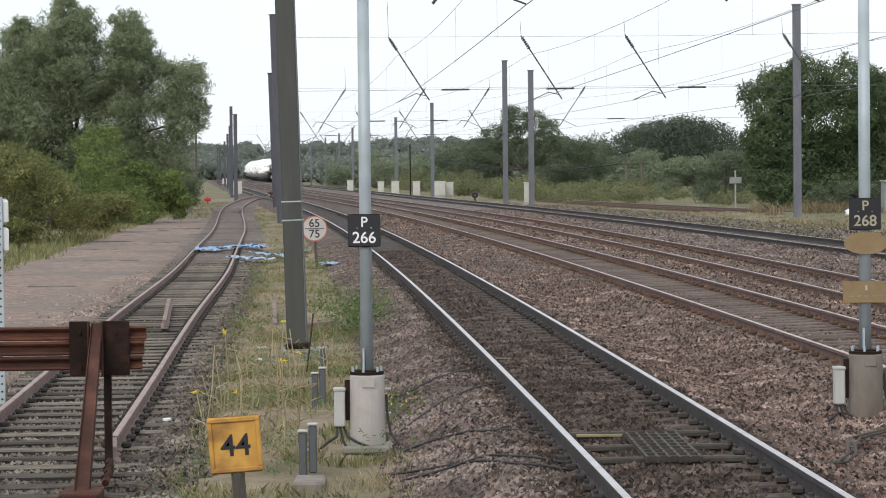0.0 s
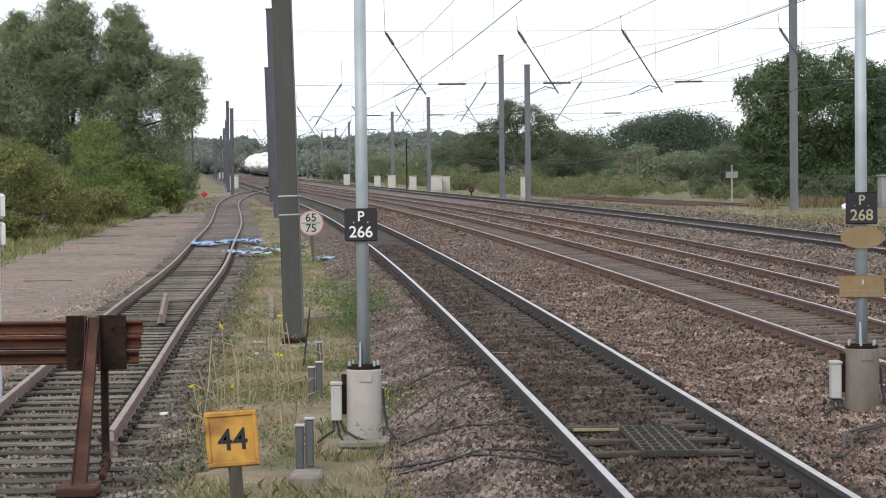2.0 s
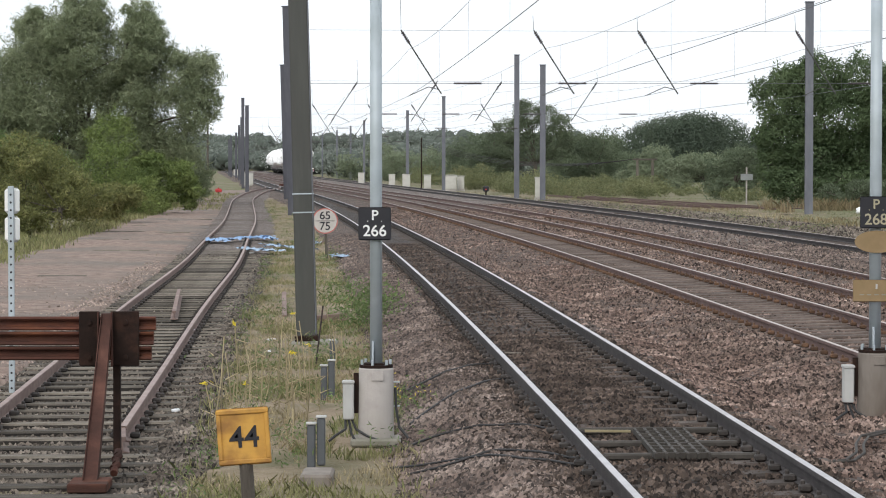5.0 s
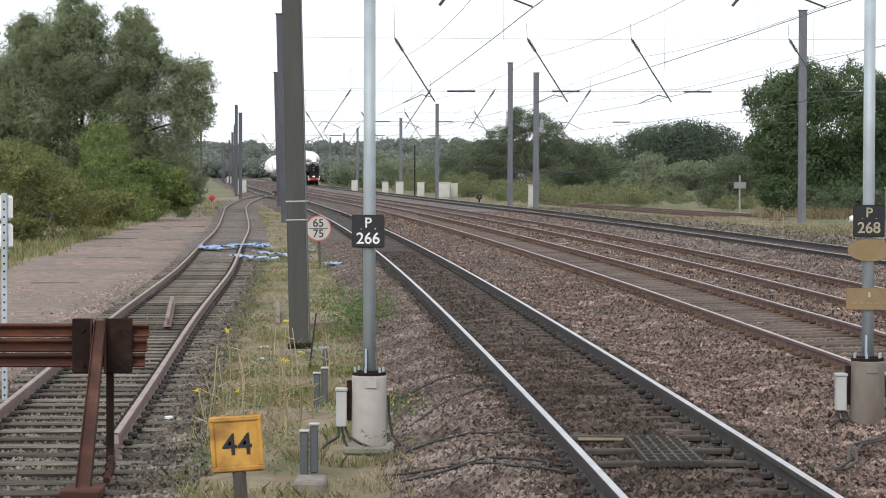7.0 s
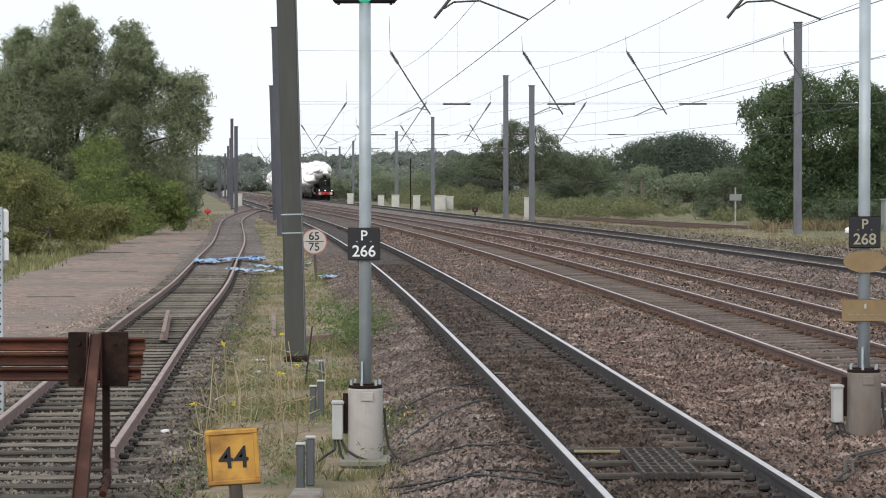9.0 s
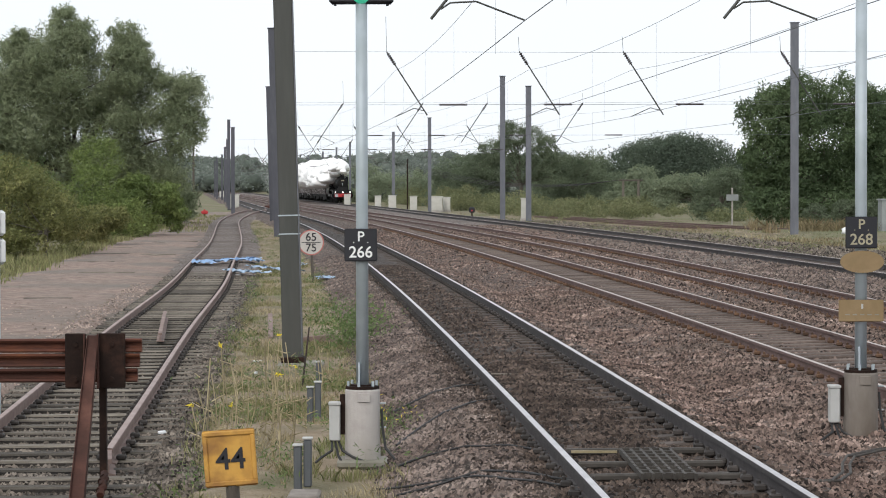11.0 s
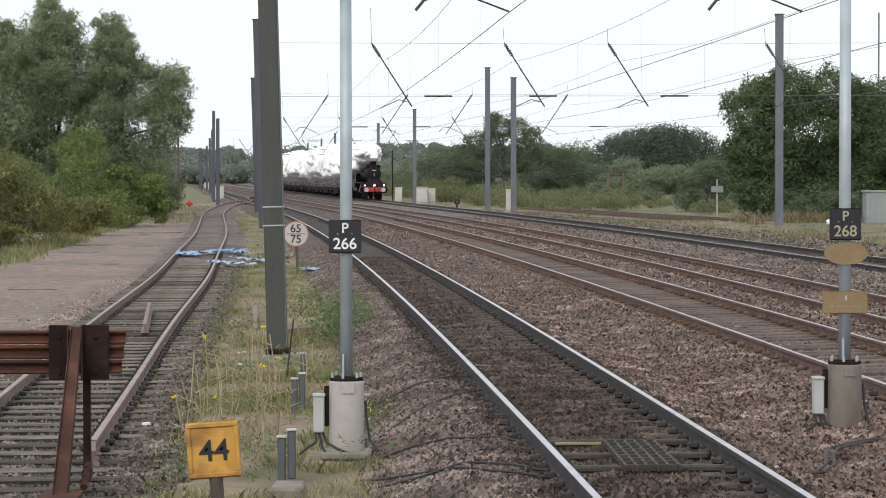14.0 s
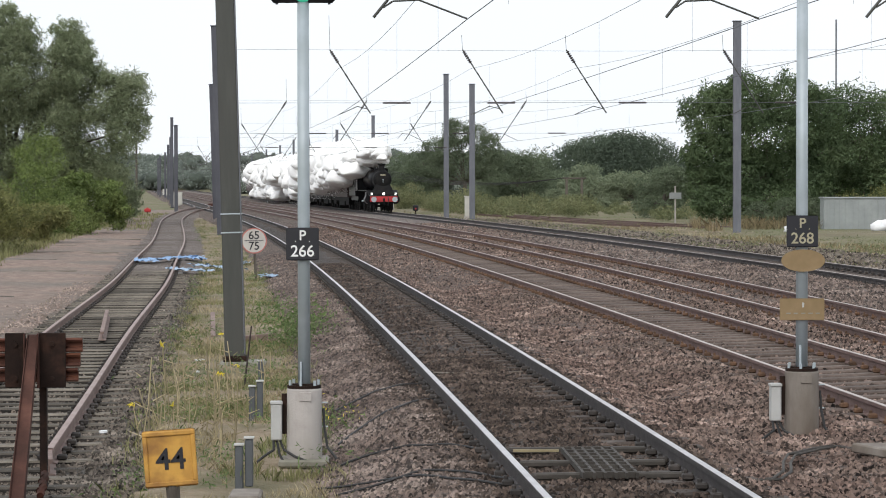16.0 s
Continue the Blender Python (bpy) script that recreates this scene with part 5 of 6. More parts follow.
    p = thing("telegraph_pole", pose(-30.9, 316, -0.4), "dark wooden pole beside the willow", "pole", "wooden posts")
    part("post", Shape().tube((0, 0, 0), (0, 0, 8.6), 0.16, 0.12, n=9), M_BARK, p)


# ---- signals ----
def signal_post(x, y, z, number, label, base_mat, letter_mat, plates, head):
    t = thing("signal", pose(x, y, z), label, "railway signal", "colour light signals")
    base = Shape()
    rings = [[(r * math.cos(a), r * math.sin(a), zz) for a in [2 * math.pi * k / 28 for k in range(28)]] for r, zz in ((0.175, 0), (0.178, 0.02), (0.173, 0.69), (0.165, 0.705))]
    part("base", base.loft(rings), base_mat, t, "squat concrete base cylinder", smooth=False)
    rim = Shape().tube((0, 0, 0.705), (0, 0, 0.735), 0.168, n=24)
    rim.tube((0, 0, 0.735), (0, 0, 0.75), 0.12, n=20)
    part("flange", rim, M_STEEL_DARK, t, "dark bolted flange")
    for k in range(6):
        a = k * math.pi / 3 + 0.3
        part("bolt", Shape().tube((0.145 * math.cos(a), 0.145 * math.sin(a), 0.73), (0.145 * math.cos(a), 0.145 * math.sin(a), 0.785), 0.014, n=6), M_GALV, t)
    part("foundation", Shape().box(0, 0, -0.03, 0.5, 0.46, 0.08, c=0.02), M_CONCRETE_G, t, "concrete footing")
    part("pole", Shape().tube((0, 0, 0.74), (0, 0, 4.6), 0.062, 0.058, n=20), M_GALV, t, "pale blue-grey galvanised pole", smooth=True)
    part("gusset", Shape().box(-0.03, -0.085, 0.86, 0.02, 0.05, 0.22, c=0.004), M_GALV, t)
    part("notice", Shape().box(0.02, -0.178, 0.63, 0.12, 0.012, 0.09, c=0.004), base_mat, t)
    pl = part("number_plate", Shape().box(-0.01, -0.085, 2.14, 0.325, 0.02, 0.325, c=0.009), M_BLACK, t, "black plate with pale characters")
    up = pose(-0.01, -0.0975, 2.14, 90, 0, 0)
    letters("characters", "P", 0.14, up @ pose(0, 0.08, 0), letter_mat, pl)
    letters("characters", number, 0.158, up @ pose(0, -0.075, 0), letter_mat, pl)
    for dx in (-0.07, 0.07):
        part("fixing", Shape().tube((-0.01 + dx, -0.096, 2.165), (-0.01 + dx, -0.101, 2.165), 0.005, n=8), letter_mat, pl)
    bx = part("junction_box", Shape().box(-0.275, -0.02, 0.37, 0.11, 0.13, 0.36, c=0.012), M_PALE_BOX, t, "pale grey cable box")
    part("lid", Shape().box(-0.275, -0.02, 0.562, 0.125, 0.145, 0.03, c=0.006), M_PALE_BOX, bx)
    part("bracket", Shape().box(-0.195, 0, 0.45, 0.06, 0.04, 0.4), M_STEEL_DARK, t)
    for k, (dx, dz) in enumerate(((-0.34, 0.0), (-0.28, 0.02), (-0.23, 0.0))):
        part("cable", Shape().path([(-0.275 + 0.03 * k - 0.03, -0.03, 0.2), (-0.3 + 0.05 * k, -0.1, 0.1), (dx - 0.06 + 0.1 * k, -0.16, 0.04 + dz), (dx - 0.12 + 0.2 * k, -0.2, -0.01)], 0.013, n=6), M_RUBBER, t)
    part("cable", Shape().path([(0.19, 0, 0.5), (0.2, -0.02, 0.3), (0.23, -0.06, 0.12), (0.33, -0.1, 0.0), (0.4, -0.1, -0.03)], 0.014, n=6), M_RUBBER, t)
    for zz in (0.32, 0.56):
        part("rod", Shape().tube((-0.24, 0, zz), (0.235, 0, zz), 0.009, n=6), M_GALV, t)
    if plates:
        ov = [[(0.225 * math.cos(a), yy, 1.84 + 0.115 * math.sin(a)) for a in [2 * math.pi * k / 28 for k in range(28)]] for yy in (-0.07, -0.082)]
        part("oval_plate", Shape().loft(ov), M_GOLD, t, "bleached yellow oval plate")
        part("warning_plate", Shape().box(-0.01, -0.078, 1.34, 0.46, 0.014, 0.225, c=0.006), M_GOLD, t, "bleached yellow oblong plate")
        part("plate_mark", Shape().box(0.0, -0.086, 1.385, 0.02, 0.004, 0.05), M_PALE_BOX, t)
        for k in range(5):
            part("plate_mark", Shape().box(-0.15 + k * 0.075, -0.0865, 1.3, 0.045, 0.004, 0.012), M_CONCRETE_G, t)
    if head:
        h = part("signal_head", Shape().box(0, -0.02, 5.1, 0.64, 0.06, 1.15, c=0.03).box(0, 0.14, 5.1, 0.34, 0.28, 1.0, c=0.03), M_BLACK, t, "black signal head with a lit green lamp")
        # glowing disc stands in for the green light round the two lamps
        part("lens", Shape().tube((0, -0.045, 4.62), (0, -0.06, 4.62), 0.09, n=24), M_GREEN_LENS, h, "green lens disc glowing in place of spilt lamp light")
        for dx in (-0.037, 0.037):
            part("green_lamp", Shape().tube((dx, -0.06, 4.585), (dx, -0.066, 4.585), 0.017, n=12), M_GREEN, h, "lit green signal lamp")
            part("drain_lug", Shape().tube((dx * 7, -0.03, 4.525), (dx * 7, -0.03, 4.51), 0.014, n=8), M_BLACK, h)
        for k in range(1, 4):
            part("lens", Shape().tube((0, -0.045, 4.66 + 0.26 * k), (0, -0.06, 4.66 + 0.26 * k), 0.09, n=20), M_GLASS, h)
        for k in range(4):
            hood = Shape()
            q = 4.66 + 0.26 * k
            arc = [(0.12 * math.cos(a), 0.12 * math.sin(a)) for a in [math.pi * (j / 10) for j in range(11)]]
            hood.sheet([[(u, -0.05, q + v) for u, v in arc], [(u, -0.25, q + v * 0.9) for u, v in arc]])
            part("hood", hood, M_BLACK, h)
    return t


def signals():
    signal_post(-0.77, 24.98, -0.36, "266", "signal on a blue-grey pole with pale concrete base", M_CONCRETE, M_WHITE, False, True)
    signal_post(4.32, 25.72, -0.26, "268", "signal on a blue-grey pole between the lines with bleached plates", M_CONCRETE_B, M_WHITE_OLD, True, False)


# ---- small trackside things ----
def trackside():
    # yellow distance plate
    t = thing("marker_sign", pose(-1.31, 16.5, -0.43, 0, -4, 0), "yellow enamel marker sign with black number on a short post", "sign")
    pl = part("plate", Shape().box(0, -0.03, 1.01, 0.345, 0.02, 0.375, c=0.008), M_YELLOW, t, "faded yellow plate with raised rim")
    r = Shape()
    for x, z, sx, sz in ((0, 0.165, 0.345, 0.03), (0, -0.165, 0.345, 0.03), (0.157, 0, 0.03, 0.3), (-0.157, 0, 0.03, 0.3)):
        r.box(x, -0.045, 1.01 + z, sx, 0.018, sz, c=0.005)
    part("rim", r, M_YELLOW, pl)
    letters("characters", "44", 0.2, pose(0.005, -0.0435, 1.0, 90, 0, 0), M_BLACK, pl)
    part("post", Shape().tube((0, 0.0, 0), (0, 0.0, 0.84), 0.045, n=12), M_BARK, t)
    # speed board
    t = thing("speed_sign", pose(-3.75, 73.4, -0.45, 0, 0, 0), "round white speed board with red rim on a low post", "sign")
    disc = lambda r0, y0, y1: Shape().loft([[(r0 * math.cos(a), yy, 1.17 + r0 * math.sin(a)) for a in [2 * math.pi * k / 36 for k in range(36)]] for yy in (y0, y1)])
    d = part("plate", disc(0.375, 0.0, -0.02), M_SIGNRED, t, "round plate with a faded red rim")
    part("face", disc(0.34, -0.022, -0.026), M_SIGNWHITE, d)
    part("bar", Shape().box(0, -0.029, 1.17, 0.55, 0.004, 0.02), M_BLACK, d)
    letters("characters", "65", 0.33, pose(0, -0.029, 1.32, 90, 0, 0), M_BLACK, d)
    letters("characters", "75", 0.33, pose(0, -0.029, 1.01, 90, 0, 0), M_BLACK, d)
    part("post", Shape().tube((0.05, 0.04, 0), (0, 0.04, 1.2), 0.04, n=10), M_BARK, t)
    # reflector post by the buffer stop
    t = thing("marker_post", pose(-5.42, 30.8, -0.5, 0, 0, 0), "perforated steel post with a white plate beside the siding", "post")
    part("post", Shape().box(0, -0.05, 1.3, 0.07, 0.05, 2.6, c=0.006), M_GALV, t)
    for k in range(26):
        part("hole", Shape().tube((0, -0.0755, 0.12 + 0.095 * k), (0, -0.078, 0.12 + 0.095 * k), 0.014, n=8), M_BLACK, t)
    for z in (2.42, 2.07):
        part("plate", Shape().box(0, 0.03, z, 0.18, 0.1, 0.32, c=0.035), M_WHITE, t, "white rounded plastic reflector")
    bx = part("box", Shape().box(0.01, -0.11, 0.62, 0.14, 0.07, 0.18, c=0.012), M_PALE_BOX, t, "small pale box")
    part("mark", Shape().tube((0.01, -0.146, 0.62), (0.01, -0.149, 0.62), 0.038, n=14), M_GREY_PLASTIC, bx)
    part("foot", Shape().box(0, -0.05, 0.03, 0.16, 0.16, 0.06, c=0.02), M_CONCRETE, t)
    # grey duct posts in the verge
    for x, y, h, n in ((-1.26, 23.0, 0.44, 2), (-1.5, 29.9, 0.42, 2), (-1.62, 34.5, 0.4, 1)):
        t = thing("duct_post", pose(x, y, -0.46), "short grey plastic duct post standing in the grass", "post", "duct posts")
        for k in range(n):
            c = part("duct", Shape().box(-0.045 + 0.09 * k, 0.02 * k, h / 2 + 0.06 * k, 0.075, 0.08, h, c=0.012), M_GREY_PLASTIC, t)
            part("cap", Shape().box(-0.045 + 0.09 * k, 0.02 * k, h + 0.06 * k + 0.01, 0.095, 0.1, 0.02, c=0.005), M_PALE_BOX, c)
    ob = part("concrete_block", Shape().box(-1.2, 22.1, -0.42, 0.28, 0.6, 0.16, c=0.02), M_CONCRETE_B)
    tagged(ob, "small weathered concrete block in the grass", "block")
    ob = part("guy_rod", Shape().tube((-1.88, 34.1, -0.45), (-1.95, 37.5, 0.25), 0.012, n=6), M_STEEL_DARK)
    tagged(ob, "thin rusty stay rod leaning at the foot of the mast", "rod")
    # cess grating in the running line
    t = thing("steel_grating", pose(1.9, 21.97, -0.12, 0, 0, 1), "dark steel grating lying between the running rails", "grating")
    for k in range(6):
        part("bar", Shape().box(-0.225 + k * 0.09, 0, 0.05, 0.024, 2.1, 0.05), M_STEEL_BROWN, t)
    for k in range(9):
        part("cross_bar", Shape().box(0, -1.0 + k * 0.25, 0.054, 0.475, 0.03, 0.05), M_STEEL_BROWN, t)
    for yy in (23.25, 22.15, 21.2):
        ob = part("point_rod", Shape().box(line(1, yy) + 0.02, yy - 0.03, -0.1, 1.3, 0.085, 0.06, rot=Euler((0, -0.01, -0.04)).to_matrix(), c=0.015), M_STEEL_BROWN)
        tagged(ob, "dusty brown steel stretcher bar across the sleepers", "rod", "steel rods")
    ob = part("wooden_lath", Shape().box(1.42, 23.05, -0.085, 0.42, 0.035, 0.02, rot=Euler((0, 0, -0.05)).to_matrix()), M_STRAW)
    tagged(ob, "pale wooden lath lying between the rails", "lath")
    ob = part("cable", hoop([(line(1, 33.3) - 0.7 + 0.14 * k, 33.3 - 0.25 * math.sin(math.pi * k / 10), -0.125) for k in range(11)], 0.012), M_CONCRETE_B)
    tagged(ob, "pale cable laid across between the rails", "cable")
    # rail piece and litter on the siding
    t = part("rail_offcut", Shape().loft([[(-4.98 + a - 0.77 * k, 44.7 + 7.86 * k, SIDING_Z + 0.04 + b) for a, b in RAIL] for k in (0, 1)]), M_RUST_PALE)
    tagged(t, "rusty length of rail lying between the siding rails", "rail")
    # cabinets beyond the far line
    for x, y, w, h in ((-0.35, 256.76, 1.35, 1.4), (0.75, 258.07, 0.75, 1.3), (-2.7, 262, 0.75, 1.4), (-5.2, 277.72, 0.85, 1.4), (-7.3, 298.68, 0.75, 1.3), (-12.0, 327.5, 0.8, 1.4), (6.6, 193.88, 0.6, 1.5), (-25.1, 308, 1.1, 1.45), (-49.3, 570, 1.1, 1.4)):
        t = thing("relay_cabinet", pose(x, y, -0.35), "off-white trackside relay cabinet on a plinth", "cabinet", "trackside cabinets")
        part("plinth", Shape().box(0, 0, 0.1, w + 0.1, 0.7, 0.2), M_CONCRETE, t)
        b = part("body", Shape().box(0, 0, 0.2 + h / 2, w, 0.6, h, c=0.03), M_CABINET, t)
        part("roof", Shape().box(0, 0, 0.24 + h, w + 0.12, 0.74, 0.08, c=0.03), M_CABINET, t)
        for k in (-1, 1):
            d = part("door", Shape().box(k * w / 4, -0.31, 0.2 + h / 2, w / 2 - 0.05, 0.02, h - 0.15, c=0.006), M_CABINET, b)
    # ground signals
    for x, y in ((2.85, 220), (-21.4, 229), (-9.4, 299)):
        t = thing("ground_signal", pose(x, y, -0.3), "low black and red ground signal beside the track", "railway signal", "ground signals")
        part("body", Shape().box(0, 0, 0.3 if x < -20 else 0.55, 0.6 if x < -20 else 0.5, 0.3, 0.34 if x < -20 else 0.5, c=0.08), M_RED if x < -20 else M_BLACK, t)
        part("red_disc", Shape().tube((0, -0.16, 0.5), (0, -0.18, 0.5), 0.07, n=16), M_RED, t)
        part("leg", Shape().box(0, 0, 0.15, 0.12, 0.12, 0.35), M_STEEL_DARK, t)
    t = thing("marker_stake", pose(-24.6, 245, -0.45), "pale yellow stake standing beside the lane", "post")
    part("post", Shape().box(0, 0, 0.6, 0.14, 0.1, 1.2, c=0.015), M_YELLOW, t)
    t = thing("track_panel_stack", pose(-18.9, 283, -0.2), "low heap of rusty track fittings beside the junction", "heap")
    for k, (x, z, l) in enumerate(((0, 0.12, 1.6), (0.3, 0.34, 1.1), (-0.5, 0.3, 0.5), (0.2, 0.52, 0.4))):
        part("fitting", Shape().box(x, 0.1 * k, z, l, 0.5, 0.2, c=0.03), M_RUST_BROWN, t)
    # sign board beyond the lines
    t = thing("notice_board", pose(19.4, 166.4, -0.4), "small grey notice board on a thin white post", "sign")
    part("post", Shape().box(0, 0, 1.3, 0.1, 0.1, 2.6, c=0.01), M_CONCRETE, t)
    part("board", Shape().box(0, -0.08, 1.95, 0.8, 0.05, 0.42, c=0.01), M_CONTAINER, t)
    # container and white sacks
    t = thing("storage_container", pose(27.6, 143, -0.4, 0, 0, -4), "low grey-green steel storage container beyond the lines", "container")
    s = Shape().box(0, 0, 1.0, 5.0, 2.2, 1.8, c=0.03)
    part("body", s, M_CONTAINER, t)
    part("roof_rim", Shape().box(0, 0, 1.93, 5.15, 2.35, 0.09, c=0.02), M_CONTAINER, t)
    for k in range(14):
        part("rib", Shape().box(-2.3 + k * 0.355, -1.115, 1.0, 0.08, 0.04, 1.7, c=0.01), M_CONTAINER, t)
    rng = np.random.default_rng(8)
    for x, y, r in ((22.1, 135.59, 0.4), (27.1, 136.9, 0.5), (28.0, 137.16, 0.55), (28.9, 137.03, 0.5), (27.6, 137.81, 0.5)):
        rings = []
        for j in range(7):
            a = math.pi * (j + 0.4) / 7.2
            rings.append([(r * math.sin(a) * math.cos(b) * rng.uniform(0.62, 1.3), 0.8 * r * math.sin(a) * math.sin(b) * rng.uniform(0.75, 1.2), r * 0.85 - r * math.cos(a) * 0.85 * rng.uniform(0.85, 1.15)) for b in [2 * math.pi * k / 12 for k in range(12)]])
        rings = [[(p * 1.05 + 0.12 * z, q, z * 0.85) for p, q, z in g] for g in rings]
        ob = part("white_sack", Shape().loft(rings), M_BAG, smooth=True)
        ob.matrix_basis = pose(x, y, -0.38)
        tagged(ob, "crumpled white plastic sack lying on the ground", "sack", "white sacks")


def sheeting():
    for k, (x, y, w, d, rz, m, lab) in enumerate(((-8.35, 88.82, 0.95, 3.41, 10, M_BLUE, "crumpled blue plastic netting across the siding"), (-7.55, 90.78, 0.7, 4.19, -20, M_BLUE, "blue plastic netting between the siding rails"),
                                                  (-6.85, 91.44, 0.55, 3.93, 12, M_BLUE, "strip of blue plastic beside the siding rail"), (-6.1, 79.12, 0.75, 3.41, 30, M_BLUE_PALE, "torn pale blue plastic sheet on the verge"),
                                                  (-5.45, 82.01, 0.65, 4.45, 24, M_BLUE_PALE, "torn pale blue plastic sheet in the grass"), (-5.05, 87.12, 0.5, 3.93, 14, M_BLUE_PALE, "strip of pale blue plastic in the grass"),
                                                  (-3.2, 73.36, 0.7, 2.1, 12, M_BLUE_PALE, "scrap of pale blue plastic in the grass"))):
        s = Shape()
        n_u, n_v = 12, 20
        pt = {}
        for j in range(n_v + 1):
            for i in range(n_u + 1):
                pt[i, j] = ((i / n_u - 0.5) * w + 0.06 * noise.noise(Vector((i * 0.4, j * 0.4, k + 9.5))), (j / n_v - 0.5) * d + 0.15 * noise.noise(Vector((i * 0.5, j * 0.3, k + 3.5))),
                            0.06 + 0.09 * noise.noise(Vector((i * 0.5, j * 0.45, k))) + 0.04 * noise.noise(Vector((i * 1.7, j * 1.3, k))))
        for j in range(n_v):
            for i in range(n_u):
                e = max(abs(i / n_u - 0.46), abs(j / n_v - 0.48))
                if noise.noise(Vector((i * 0.55, j * 0.5, k + 20))) > -0.05 + (e - 0.35) * 1.8:
                    s.add([pt[i, j], pt[i + 1, j], pt[i + 1, j + 1], pt[i, j + 1]], [(0, 1, 2, 3)])
        ob = part("plastic_sheet", s, m)
        ob.matrix_basis = pose(x, y, -0.34 if k < 3 else -0.36, 0, 0, rz)
        tagged(ob, lab, "plastic sheet", "blue plastic sheets")
    # timbers sunk in the lane and litter beside the siding
    for k, (x, y, l) in enumerate(((-13.0, 79.26, 2.4), (-10.6, 79.91, 1.8), (-13.6, 102.18, 2.6), (-11.6, 100.87, 2.0), (-12.6, 91.7, 1.5), (-14.6, 121.83, 2.6), (-13.2, 125.76, 2.2), (-11.8, 68.78, 1.6), (-14.2, 112.66, 1.4), (-9.6, 61.57, 1.2))):
        ob = part("sunken_timber", Shape().box(0, 0, 0, l, 0.22, 0.1, c=0.02), M_SLEEPER_WOOD)
        ob.matrix_basis = pose(x, y, -0.405, 0, 0, -6 + 4 * (k % 4))
        tagged(ob, "old grey timber sunk flush in the gravel lane", "timber", "timbers in the lane")
    rr = random.Random(12)
    for k, (x, y) in enumerate(((-3.15, 28.4), (-4.6, 44.41), (-2.9, 39.95), (-3.3, 53.71), (-2.75, 37.47), (-6.4, 79.12), (-6.0, 82.53), (-4.35, 42.18), (-2.1, 52.4), (-12.3, 110.04), (-11.9, 111.35))):
        l = rr.uniform(0.05, 0.13) if y < 65 else rr.uniform(0.15, 0.5)
        ob = part("litter", Shape().loft([[(l * math.cos(q) * rr.uniform(0.7, 1.2), 0.5 * l * math.sin(q), z0) for q in [math.pi * i / 4 for i in range(8)]] for z0 in (0, 0.022)]), M_BAG)
        ob.matrix_basis = pose(x, y, -0.43, 0, 0, rr.uniform(0, 90))
        tagged(ob, "scrap of white litter on the ground", "litter", "white litter")
    for x, y, l, rz in ((-3.25, 48.21, 3.6, 94), (-2.2, 44.54, 0.7, 20)):
        ob = part("old_board", Shape().box(0, 0, 0.08, l, 0.09, 0.14, c=0.01), M_RUST_PALE)
        ob.matrix_basis = pose(x, y, -0.44, 0, -4, rz)
        tagged(ob, "reddish old board lying in the grass behind the mast", "board", "old boards")


